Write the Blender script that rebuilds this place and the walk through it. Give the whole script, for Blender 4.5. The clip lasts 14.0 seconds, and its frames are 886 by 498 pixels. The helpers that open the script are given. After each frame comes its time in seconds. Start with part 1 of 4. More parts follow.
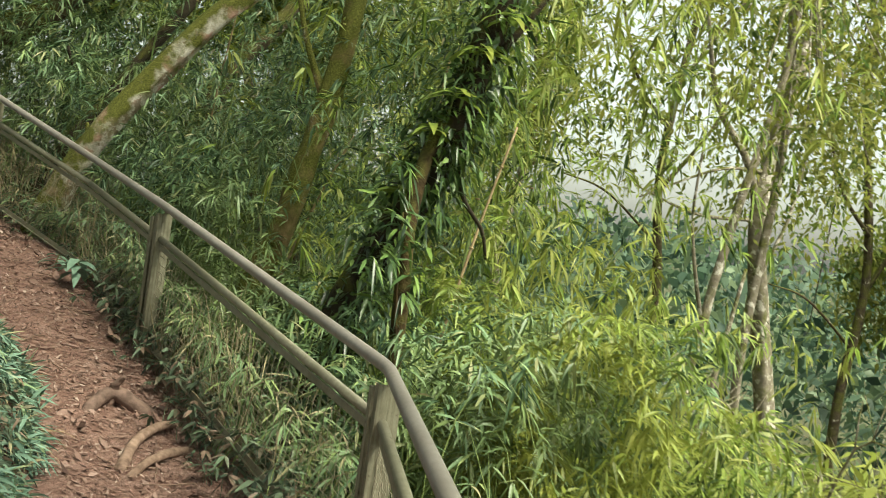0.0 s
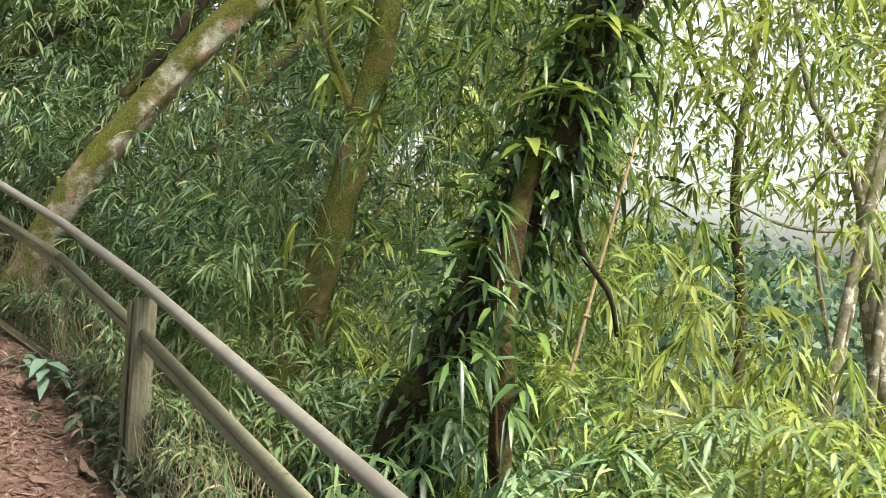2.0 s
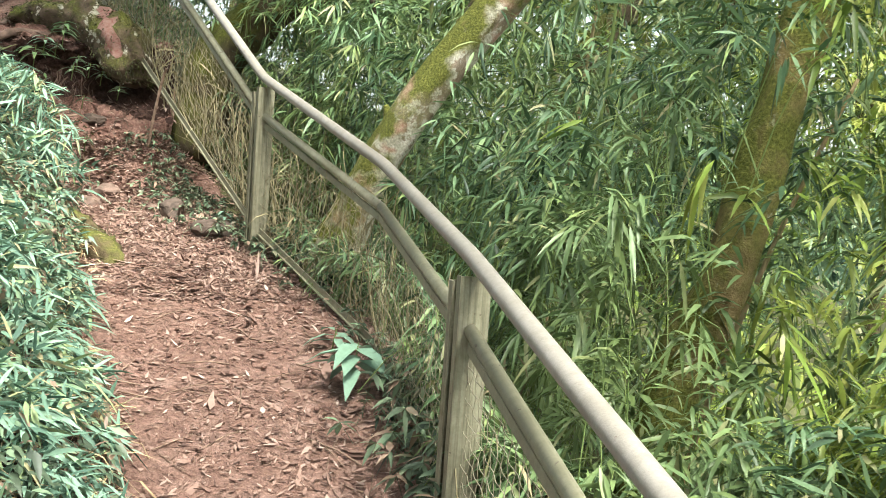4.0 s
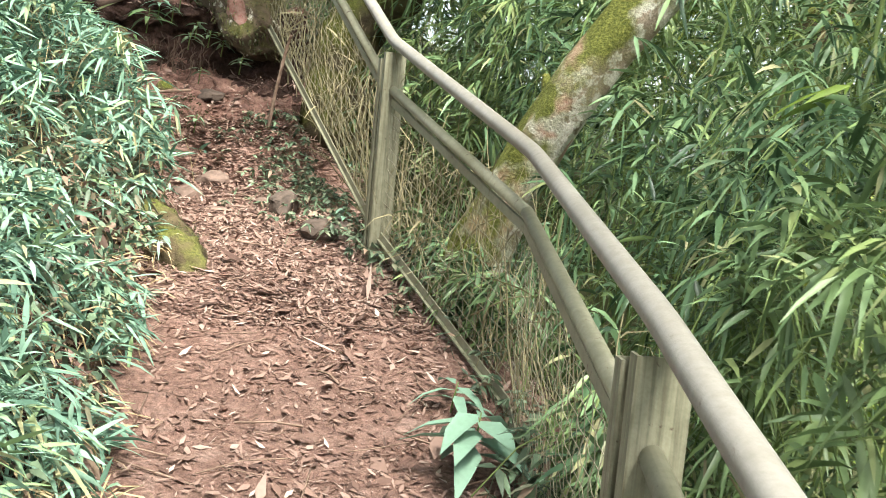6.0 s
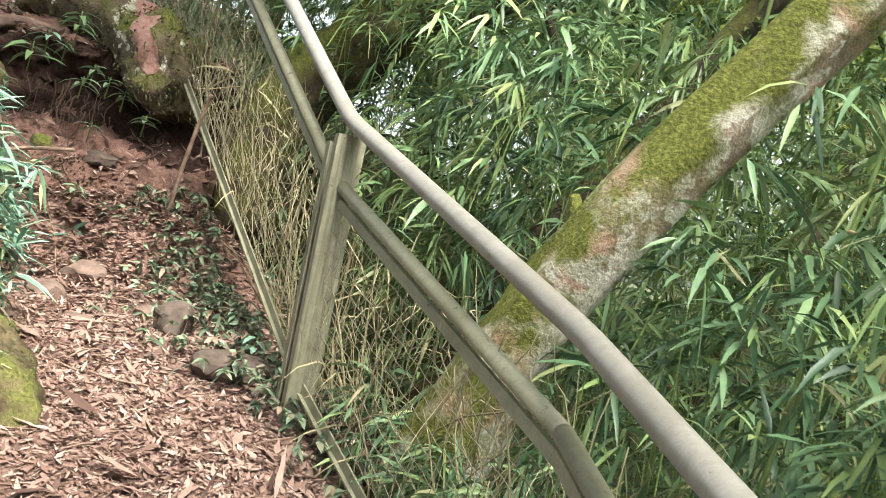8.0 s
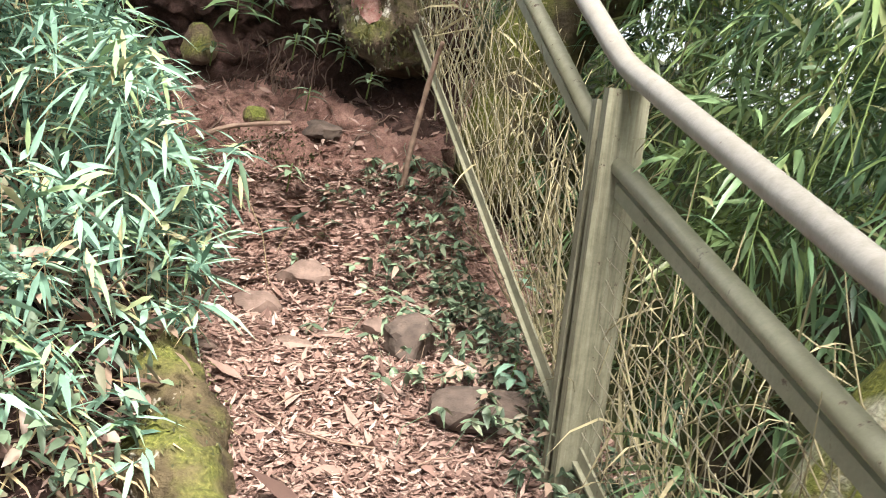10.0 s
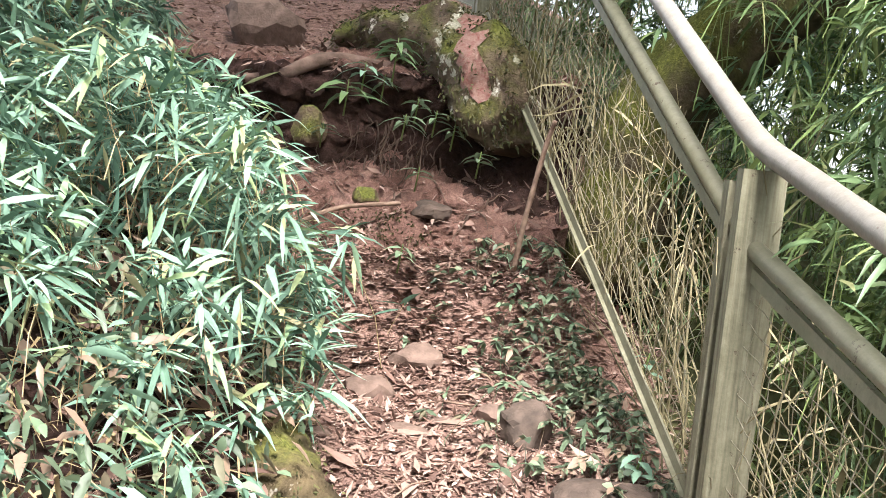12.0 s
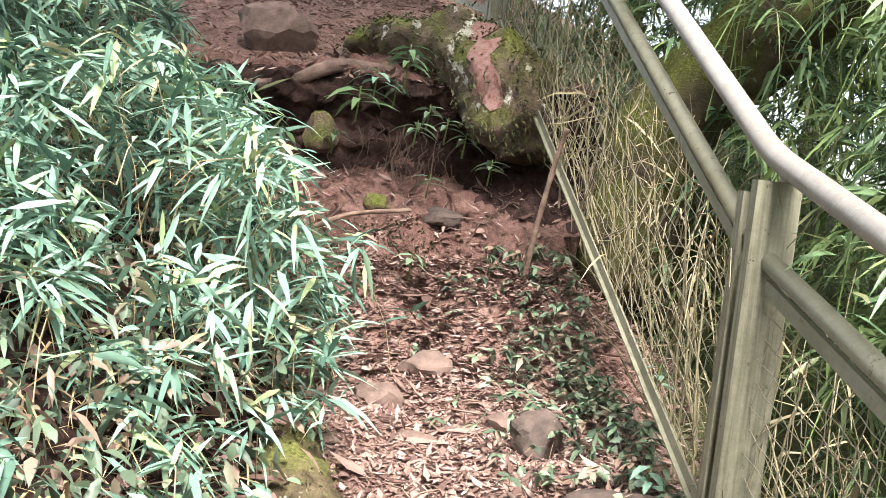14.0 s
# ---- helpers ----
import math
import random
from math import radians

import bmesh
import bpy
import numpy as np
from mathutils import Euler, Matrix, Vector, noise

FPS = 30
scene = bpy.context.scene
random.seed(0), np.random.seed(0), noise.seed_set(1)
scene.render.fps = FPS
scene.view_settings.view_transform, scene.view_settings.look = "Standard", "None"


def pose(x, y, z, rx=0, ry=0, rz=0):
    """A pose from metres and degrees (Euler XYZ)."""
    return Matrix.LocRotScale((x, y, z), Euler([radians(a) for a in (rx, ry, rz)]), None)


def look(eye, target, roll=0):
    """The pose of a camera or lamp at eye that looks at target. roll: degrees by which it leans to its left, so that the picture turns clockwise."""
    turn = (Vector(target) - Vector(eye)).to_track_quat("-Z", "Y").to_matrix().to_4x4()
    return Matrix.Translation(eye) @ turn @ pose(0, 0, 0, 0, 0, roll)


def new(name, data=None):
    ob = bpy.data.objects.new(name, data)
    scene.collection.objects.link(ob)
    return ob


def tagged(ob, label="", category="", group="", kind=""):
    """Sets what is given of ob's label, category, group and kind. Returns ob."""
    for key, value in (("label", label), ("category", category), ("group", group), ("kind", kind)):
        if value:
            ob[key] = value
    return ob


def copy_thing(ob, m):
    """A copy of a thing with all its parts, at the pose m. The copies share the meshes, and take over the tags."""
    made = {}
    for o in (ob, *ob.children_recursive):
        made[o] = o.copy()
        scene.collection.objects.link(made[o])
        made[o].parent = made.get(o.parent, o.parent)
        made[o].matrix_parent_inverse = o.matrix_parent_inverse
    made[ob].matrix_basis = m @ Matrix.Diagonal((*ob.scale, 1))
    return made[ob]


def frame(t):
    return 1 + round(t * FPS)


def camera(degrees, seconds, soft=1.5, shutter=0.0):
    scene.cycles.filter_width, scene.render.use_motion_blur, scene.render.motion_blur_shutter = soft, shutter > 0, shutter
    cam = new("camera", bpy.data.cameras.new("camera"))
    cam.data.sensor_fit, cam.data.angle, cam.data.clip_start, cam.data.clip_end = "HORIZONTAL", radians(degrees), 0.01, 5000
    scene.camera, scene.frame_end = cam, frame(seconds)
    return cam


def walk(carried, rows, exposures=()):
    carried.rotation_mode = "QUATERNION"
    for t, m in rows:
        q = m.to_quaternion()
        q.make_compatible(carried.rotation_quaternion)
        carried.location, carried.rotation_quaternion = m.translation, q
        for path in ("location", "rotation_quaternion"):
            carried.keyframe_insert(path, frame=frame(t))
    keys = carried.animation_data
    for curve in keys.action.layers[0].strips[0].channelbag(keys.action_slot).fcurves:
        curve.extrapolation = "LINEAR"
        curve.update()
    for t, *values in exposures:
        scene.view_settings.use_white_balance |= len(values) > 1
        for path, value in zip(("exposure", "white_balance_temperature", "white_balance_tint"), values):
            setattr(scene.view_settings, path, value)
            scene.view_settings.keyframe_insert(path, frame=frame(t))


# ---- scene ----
cam = camera(44.0, 14.0, soft=0.6, shutter=0.2)
# seconds, stops, kelvin, tint
EXPOSURES = [(0, 1.4, 7100, -3), (0.5, 1.4, 7100, -2), (1.0, 1.65, 6900, 0), (1.5, 1.9, 6750, 1), (2.0, 1.75, 6700, 3), (2.5, 2.15, 6700, 3), (3.0, 2.33, 6600, 3), (5.5, 2.5, 6350, 3), (7.2, 2.5, 6350, 3), (9.5, 2.47, 6350, 8), (14.0, 2.61, 6150, 12)]
PATH = [
    (0, (0.662, 0.721, 0.894), (1.66, 2.453, 0.84), 8.1),
    (0.5, (0.911, 1.265, 0.89), (1.794, 3.06, 0.885), 8.9),
    (1, (1.06, 1.671, 0.941), (1.826, 3.519, 0.938), 4.0),
    (1.5, (1.24, 2.225, 1.046), (2.062, 4.049, 1.041), 2.9),
    (2, (1.439, 2.661, 1.016), (2.378, 4.427, 1.003), 3.9),
    (2.5, (1.456, 3.127, 1.039), (2.249, 4.963, 1.042), 5.9),
    (3, (1.652, 3.545, 0.993), (2.305, 5.435, 0.966), 5.4),
    (3.2, (1.73, 3.741, 1.015), (2.278, 5.663, 0.95), 4.9),
    (5.3, (2.15, 5.462, 0.988), (2.375, 7.439, 0.788), 4.6),
    (5.5, (2.16, 5.596, 0.943), (2.359, 7.578, 0.759), 5.5),
    (6, (2.227, 5.927, 0.977), (2.229, 7.917, 0.783), 5.5),
    (6.5, (2.094, 6.298, 1.0), (2.11, 8.287, 0.797), 7.4),
    (7, (2.042, 6.676, 1.074), (2.21, 8.667, 0.986), 9.9),
    (7.2, (2.022, 6.821, 1.055), (2.218, 8.81, 0.99), 10.5),
    (9.3, (2.12, 8.094, 1.208), (1.919, 10.084, 1.171), 11.9),
    (9.5, (2.076, 8.198, 1.2), (1.805, 10.178, 1.112), 10.7),
    (10, (1.973, 8.415, 1.245), (1.655, 10.375, 1.004), 7.1),
    (10.5, (1.956, 8.52, 1.243), (1.528, 10.454, 0.966), 4.3),
    (11, (1.932, 8.516, 1.241), (1.428, 10.437, 1.004), 3.2),
    (11.5, (1.892, 8.475, 1.271), (1.385, 10.402, 1.091), 4.9),
    (12, (1.891, 8.478, 1.259), (1.389, 10.41, 1.13), 6.4),
    (12.5, (1.887, 8.479, 1.262), (1.388, 10.412, 1.138), 6.3),
    (13, (1.893, 8.486, 1.257), (1.388, 10.417, 1.127), 6.0),
    (13.5, (1.885, 8.488, 1.267), (1.368, 10.416, 1.14), 6.3),
    (14, (1.882, 8.483, 1.263), (1.363, 10.411, 1.143), 6.9),
]
walk(cam, [(t, look(eye, target, roll)) for t, eye, target, roll in PATH], EXPOSURES)

# ---- world and light: a bright overcast sky over a wooded slope ----
SUN_ELEVATION, SUN_TURN = 60.0, 158.0
world = bpy.data.worlds.new("world")
scene.world = world
world.use_nodes = True
wn = world.node_tree
sky = wn.nodes.new("ShaderNodeTexSky")
sky.sky_type, sky.sun_disc = "NISHITA", False
sky.sun_elevation, sky.sun_rotation = radians(SUN_ELEVATION), radians(SUN_TURN)
sky.air_density, sky.dust_density = 1.0, 3.0
pale = wn.nodes.new("ShaderNodeHueSaturation")
pale.inputs["Saturation"].default_value = 0.35
wn.links.new(sky.outputs[0], pale.inputs["Color"])
wn.links.new(pale.outputs[0], wn.nodes["Background"].inputs["Color"])
wn.nodes["Background"].inputs["Strength"].default_value = 0.108
sun = new("sun", bpy.data.lights.new("sun", "SUN"))
sun.data.energy, sun.data.angle, sun.data.color = 3.3, radians(22), (1.0, 0.95, 0.87)
sun.rotation_euler = (radians(90 - SUN_ELEVATION), 0, radians(180 - SUN_TURN))


# ---- materials ----
def material(name, roughness=0.8, specular=0.3):
    m = bpy.data.materials.new(name)
    m.use_nodes = True
    b = m.node_tree.nodes["Principled BSDF"]
    b.inputs["Roughness"].default_value = roughness
    b.inputs["Specular IOR Level"].default_value = specular
    return m, m.node_tree, b


def noise_of(nt, scale, detail=4.0, rough=0.6, vector=None):
    n = nt.nodes.new("ShaderNodeTexNoise")
    n.inputs["Scale"].default_value, n.inputs["Detail"].default_value = scale, detail
    n.inputs["Roughness"].default_value = rough
    if vector is None:
        c = nt.nodes.new("ShaderNodeTexCoord")
        vector = c.outputs["Object"]
    nt.links.new(vector, n.inputs["Vector"])
    return n.outputs["Fac"]


def ramp(nt, fac, *stops):
    r = nt.nodes.new("ShaderNodeValToRGB")
    e = r.color_ramp.elements
    while len(e) < len(stops):
        e.new(0.5)
    for k, (p, c) in zip(e, stops):
        k.position, k.color = p, (*c, 1)
    nt.links.new(fac, r.inputs[0])
    return r.outputs[0]


def blend(nt, fac, a, b, kind="MIX"):
    x = nt.nodes.new("ShaderNodeMix")
    x.data_type, x.blend_type = "RGBA", kind
    for k, v in ((0, fac), (6, a), (7, b)):
        if isinstance(v, (int, float)):
            x.inputs[k].default_value = v
        elif isinstance(v, tuple):
            x.inputs[k].default_value = (*v, 1)
        else:
            nt.links.new(v, x.inputs[k])
    return x.outputs[2]


def steps(nt, fac, lo, hi):
    r = nt.nodes.new("ShaderNodeMapRange")
    r.inputs[1].default_value, r.inputs[2].default_value = lo, hi
    nt.links.new(fac, r.inputs[0])
    return r.outputs[0]


def bumped(nt, b, height, strength=0.4, distance=0.02):
    n = nt.nodes.new("ShaderNodeBump")
    n.inputs["Strength"].default_value, n.inputs["Distance"].default_value = strength, distance
    nt.links.new(height, n.inputs["Height"])
    nt.links.new(n.outputs[0], b.inputs["Normal"])


def leaf_material(name, stops, roughness=0.45, through_light=0.35, patch=None, specular=0.35):
    """Leaves that differ one from another, with a drier tint in patches, and let some light through."""
    m, nt, b = material(name, roughness, specular)
    g = nt.nodes.new("ShaderNodeNewGeometry")
    colour = ramp(nt, g.outputs["Random Per Island"], *stops)
    if patch:
        colour = blend(nt, steps(nt, noise_of(nt, 0.9, 2.0), 0.46, 0.62), colour, blend(nt, 0.75, colour, patch))
    vein = noise_of(nt, 60.0, 2.0)
    colour = blend(nt, 0.25, colour, ramp(nt, vein, (0.3, (0.5, 0.5, 0.5)), (0.7, (1, 1, 1))), "MULTIPLY")
    nt.links.new(colour, b.inputs["Base Color"])
    t = nt.nodes.new("ShaderNodeBsdfTranslucent")
    nt.links.new(colour, t.inputs["Color"])
    x = nt.nodes.new("ShaderNodeMixShader")
    x.inputs[0].default_value = through_light
    nt.links.new(b.outputs[0], x.inputs[1])
    nt.links.new(t.outputs[0], x.inputs[2])
    nt.links.new(x.outputs[0], nt.nodes["Material Output"].inputs["Surface"])
    return m


def soil_material(name, dark, mid_tone, light, tint):
    """Trodden earth: broad damp patches, crumbs and grit."""
    m, nt, b = material(name, 0.95, 0.15)
    big, mid, crumb, fine = noise_of(nt, 1.2), noise_of(nt, 9.0, 6.0), noise_of(nt, 38.0, 8.0, 0.75), noise_of(nt, 190.0, 6.0, 0.7)
    c = ramp(nt, mid, (0.3, dark), (0.5, mid_tone), (0.72, light))
    c = blend(nt, steps(nt, big, 0.45, 0.7), c, tint)
    c = blend(nt, 0.75, c, ramp(nt, crumb, (0.36, (0.42, 0.42, 0.42)), (0.5, (0.8, 0.8, 0.8)), (0.66, (1.25, 1.25, 1.25))), "MULTIPLY")
    c = blend(nt, 0.6, c, ramp(nt, fine, (0.35, (0.4, 0.4, 0.4)), (0.6, (1.15, 1.15, 1.15))), "MULTIPLY")
    nt.links.new(c, b.inputs["Base Color"])
    bumped(nt, b, blend(nt, 0.4, crumb, fine), 1.0, 0.03)
    return m


def mossy_material(name, bark_dark, bark_light, moss_amount, lichen_amount, rosy=0.0):
    """Bark under lichen crusts and moss cushions; the moss keeps to the upper side."""
    m, nt, b = material(name, 0.92, 0.15)
    mid, fine, blot = noise_of(nt, 12.0, 6.0), noise_of(nt, 90.0, 5.0), noise_of(nt, 5.0, 3.0)
    c = ramp(nt, mid, (0.3, bark_dark), (0.7, bark_light))
    patches = noise_of(nt, 7.0, 4.0, 0.7)
    if lichen_amount:
        c = blend(nt, steps(nt, patches, 0.65 - lichen_amount, 0.69 - lichen_amount), c, ramp(nt, fine, (0.3, (0.36, 0.32, 0.26)), (0.7, (0.70, 0.66, 0.58))))
    if rosy:
        c = blend(nt, steps(nt, noise_of(nt, 4.3, 3.0), 0.66 - rosy, 0.72 - rosy), c, ramp(nt, fine, (0.3, (0.36, 0.17, 0.13)), (0.7, (0.5, 0.36, 0.30))))
    g = nt.nodes.new("ShaderNodeNewGeometry")
    s = nt.nodes.new("ShaderNodeSeparateXYZ")
    nt.links.new(g.outputs["Normal"], s.inputs[0])
    up = nt.nodes.new("ShaderNodeMath")
    up.operation = "MULTIPLY_ADD"
    nt.links.new(s.outputs["Z"], up.inputs[0])
    up.inputs[1].default_value = 0.22
    nt.links.new(blot, up.inputs[2])
    moss = ramp(nt, fine, (0.3, (0.045, 0.052, 0.012)), (0.55, (0.115, 0.122, 0.028)), (0.75, (0.22, 0.21, 0.055)))
    c = blend(nt, steps(nt, up.outputs[0], 0.55 - moss_amount, 0.78 - moss_amount), c, moss)
    nt.links.new(c, b.inputs["Base Color"])
    bumped(nt, b, blend(nt, 0.5, mid, fine), 0.9, 0.02)
    return m


def metal_material(name, clean, stained, rust, wear, roughness=0.68, streaks=0.0):
    m, nt, b = material(name, roughness, 0.4)
    big, mid, fine = noise_of(nt, 2.5, 3.0), noise_of(nt, 30.0, 6.0, 0.75), noise_of(nt, 150.0, 3.0)
    c = blend(nt, steps(nt, mid, 0.4, 0.75), clean, stained)
    c = blend(nt, steps(nt, big, 0.5, 0.75), c, stained)
    c = blend(nt, steps(nt, noise_of(nt, 24.0, 5.0, 0.75), 0.68 - wear, 0.73 - wear), c, rust)
    c = blend(nt, 0.25, c, ramp(nt, fine, (0.3, (0.6, 0.6, 0.6)), (0.7, (1, 1, 1))), "MULTIPLY")
    if streaks:
        # rain stains that run down the steel
        tc, mp = nt.nodes.new("ShaderNodeTexCoord"), nt.nodes.new("ShaderNodeMapping")
        mp.inputs["Scale"].default_value = (70, 70, 2.5)
        nt.links.new(tc.outputs["Object"], mp.inputs["Vector"])
        run = noise_of(nt, 1.0, 4.0, 0.65, mp.outputs[0])
        c = blend(nt, streaks, c, ramp(nt, run, (0.38, (0.38, 0.36, 0.3)), (0.58, (1.0, 1.0, 1.0))), "MULTIPLY")
    nt.links.new(c, b.inputs["Base Color"])
    bumped(nt, b, blend(nt, 0.5, mid, fine), 0.25, 0.004)
    return m


def plain_material(name, a, z, scale=30.0, roughness=0.85, per_island=False):
    m, nt, b = material(name, roughness, 0.25)
    n = noise_of(nt, scale, 5.0)
    c = ramp(nt, n, (0.3, a), (0.7, z))
    if per_island:
        g = nt.nodes.new("ShaderNodeNewGeometry")
        c = blend(nt, 0.6, c, ramp(nt, g.outputs["Random Per Island"], (0.0, a), (1.0, z)))
    nt.links.new(c, b.inputs["Base Color"])
    bumped(nt, b, noise_of(nt, scale * 3), 0.5, 0.01)
    return m


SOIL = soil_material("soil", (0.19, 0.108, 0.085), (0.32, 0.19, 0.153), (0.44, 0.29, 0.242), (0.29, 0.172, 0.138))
# leafy soil beyond the fence, darkened to carry the thicket's inner shade
SLOPE = plain_material("shaded_leafy_soil", (0.025, 0.028, 0.012), (0.09, 0.09, 0.035), 5.0)
# dark humus; shade under the edge and the leaves is partly in its colour
SHADED_HUMUS = soil_material("shaded_humus", (0.022, 0.012, 0.01), (0.075, 0.041, 0.033), (0.155, 0.088, 0.073), (0.05, 0.027, 0.022))
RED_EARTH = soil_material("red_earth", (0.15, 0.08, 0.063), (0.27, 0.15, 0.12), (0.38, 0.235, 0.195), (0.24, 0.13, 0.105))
BANK_LEAF = leaf_material("bank_bamboo_leaf", [(0.0, (0.045, 0.09, 0.065)), (0.3, (0.145, 0.245, 0.175)), (0.75, (0.255, 0.385, 0.285)), (0.9, (0.24, 0.34, 0.16)), (1.0, (0.40, 0.335, 0.2))], 0.58, 0.14, None, 0.22)
THICKET_LEAF = leaf_material("thicket_leaf", [(0.0, (0.018, 0.042, 0.021)), (0.35, (0.085, 0.155, 0.075)), (0.75, (0.2, 0.31, 0.16)), (0.9, (0.27, 0.365, 0.13)), (1.0, (0.38, 0.34, 0.2))], 0.42, 0.2, (0.15, 0.2, 0.065), 0.36)
# brighter, yellower copy of the thicket leaf; the backlight is put into its colour
SUNNY_LEAF = leaf_material("sunlit_leaf", [(0.0, (0.03, 0.06, 0.018)), (0.4, (0.13, 0.19, 0.04)), (0.75, (0.32, 0.44, 0.09)), (1.0, (0.5, 0.5, 0.18))], 0.42, 0.48, (0.32, 0.34, 0.07))
# crown leaf turned dull and bluish, the distance haze mixed into its colour
HAZY_LEAF = leaf_material("hazy_far_leaf", [(0.0, (0.025, 0.055, 0.035)), (0.5, (0.08, 0.14, 0.085)), (1.0, (0.2, 0.27, 0.14))], 0.55, 0.35)
CROWN_LEAF = leaf_material("crown_leaf", [(0.0, (0.045, 0.085, 0.022)), (0.5, (0.15, 0.20, 0.04)), (1.0, (0.34, 0.34, 0.08))], 0.5, 0.55, (0.2, 0.2, 0.04))
IVY_LEAF = leaf_material("creeper_leaf", [(0.0, (0.016, 0.035, 0.012)), (0.5, (0.06, 0.115, 0.035)), (1.0, (0.19, 0.29, 0.07))], 0.35, 0.2, None, 0.5)
MOSS_TIP = leaf_material("moss_tip", [(0.0, (0.03, 0.03, 0.013)), (0.6, (0.075, 0.08, 0.026)), (1.0, (0.15, 0.14, 0.055))], 0.7, 0.3)
HERB_LEAF = leaf_material("herb_leaf", [(0.0, (0.045, 0.065, 0.042)), (0.4, (0.12, 0.16, 0.1)), (0.68, (0.22, 0.31, 0.19)), (0.85, (0.2, 0.14, 0.1)), (1.0, (0.33, 0.23, 0.17))], 0.45, 0.25)
DRY_LEAF = leaf_material("fallen_leaf", [(0.0, (0.07, 0.04, 0.032)), (0.3, (0.18, 0.108, 0.086)), (0.75, (0.29, 0.19, 0.155)), (0.95, (0.36, 0.255, 0.215)), (1.0, (0.50, 0.40, 0.34))], 0.7, 0.1, None, 0.2)
DRY_STEM = plain_material("dry_stem", (0.22, 0.15, 0.08), (0.48, 0.38, 0.22), 8.0, 0.8, True)
DEAD_VINE = plain_material("dead_vine", (0.10, 0.08, 0.042), (0.36, 0.31, 0.185), 8.0, 0.8, True)
ROOTLET = plain_material("rootlet", (0.05, 0.032, 0.024), (0.17, 0.11, 0.085), 18.0)
GREEN_CULM = plain_material("green_culm", (0.09, 0.14, 0.04), (0.22, 0.27, 0.09), 6.0, 0.5, True)
MOSS_BARK = mossy_material("mossy_bark", (0.12, 0.085, 0.06), (0.40, 0.32, 0.25), 0.2, 0.2, 0.11)
YELLOW_MOSS_BARK = mossy_material("moss_covered_bark", (0.11, 0.075, 0.035), (0.27, 0.20, 0.10), 0.26, 0.05)
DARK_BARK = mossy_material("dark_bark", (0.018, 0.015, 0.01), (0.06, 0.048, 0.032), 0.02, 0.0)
PALE_BARK = mossy_material("pale_bark", (0.12, 0.10, 0.075), (0.30, 0.26, 0.20), 0.06, 0.1)
LIMB_BARK = mossy_material("limb_bark", (0.035, 0.028, 0.018), (0.11, 0.085, 0.055), 0.1, 0.02)
STUMP_MOSS = mossy_material("mossy_wood", (0.04, 0.028, 0.02), (0.19, 0.14, 0.10), 0.06, 0.06)
DARK_MOSS = mossy_material("dark_mossy_bark", (0.03, 0.024, 0.015), (0.11, 0.085, 0.055), 0.17, 0.03)
BROWN_STEM = mossy_material("brown_stem_bark", (0.014, 0.010, 0.006), (0.075, 0.05, 0.02), 0.13, 0.0)
ROOT_BARK = plain_material("root_bark", (0.10, 0.062, 0.045), (0.30, 0.205, 0.155), 18.0)
BARE_ROOT = plain_material("bare_root_bark", (0.07, 0.045, 0.036), (0.22, 0.145, 0.115), 14.0)
ROSY_BARK = plain_material("rosy_lichen_bark", (0.2, 0.075, 0.06), (0.31, 0.205, 0.175), 45.0)
ROCK = plain_material("brown_rock", (0.065, 0.043, 0.034), (0.18, 0.122, 0.098), 14.0)
DARK_ROCK = plain_material("dark_rock", (0.032, 0.024, 0.019), (0.115, 0.082, 0.066), 14.0)
MOSSY_ROCK = mossy_material("mossy_rock", (0.09, 0.06, 0.045), (0.22, 0.15, 0.115), 0.1, 0.02)
MOSS_CUSHION = mossy_material("moss_cushion_rock", (0.035, 0.026, 0.015), (0.12, 0.09, 0.05), -0.06, 0.02)
RAIL_METAL = metal_material("worn_rail_paint", (0.24, 0.22, 0.197), (0.172, 0.154, 0.13), (0.10, 0.07, 0.05), 0.03, 0.46)
POST_METAL = metal_material("stained_post_paint", (0.235, 0.222, 0.155), (0.15, 0.142, 0.09), (0.075, 0.05, 0.03), 0.05, 0.58)
CHANNEL_METAL = metal_material("rain_streaked_post_paint", (0.235, 0.222, 0.155), (0.15, 0.142, 0.09), (0.075, 0.05, 0.03), 0.05, 0.58, 0.7)
WIRE_METAL = metal_material("weathered_wire", (0.32, 0.29, 0.21), (0.2, 0.175, 0.115), (0.16, 0.10, 0.06), 0.08)


# ---- mesh tools ----
def mesh_of(name, verts, faces, mat, smooth=True):
    """A mesh out of numpy arrays; faces is a list of index arrays, each of one face size."""
    me = bpy.data.meshes.new(name)
    verts = np.asarray(verts, np.float32)
    faces = [np.asarray(f, np.int32) for f in faces if len(f)]
    me.vertices.add(len(verts))
    me.vertices.foreach_set("co", verts.ravel())
    sizes = np.concatenate([np.full(len(f), f.shape[1], np.int32) for f in faces])
    loops = np.concatenate([f.ravel() for f in faces])
    me.loops.add(len(loops))
    me.loops.foreach_set("vertex_index", loops)
    me.polygons.add(len(sizes))
    me.polygons.foreach_set("loop_start", np.concatenate([[0], np.cumsum(sizes)[:-1]]).astype(np.int32))
    me.update(calc_edges=True)
    me.polygons.foreach_set("use_smooth", np.full(len(sizes), smooth))
    me.materials.append(mat)
    me.validate()
    return me


def part(name, me, parent, label=""):
    ob = new(name, me)
    ob.parent = parent
    if label:
        ob["label"] = label
    return ob


def thing(name, x, y, z, label, category, group="", kind=""):
    ob = new(name)
    ob.location = (x, y, z)
    return tagged(ob, label, category, group, kind)


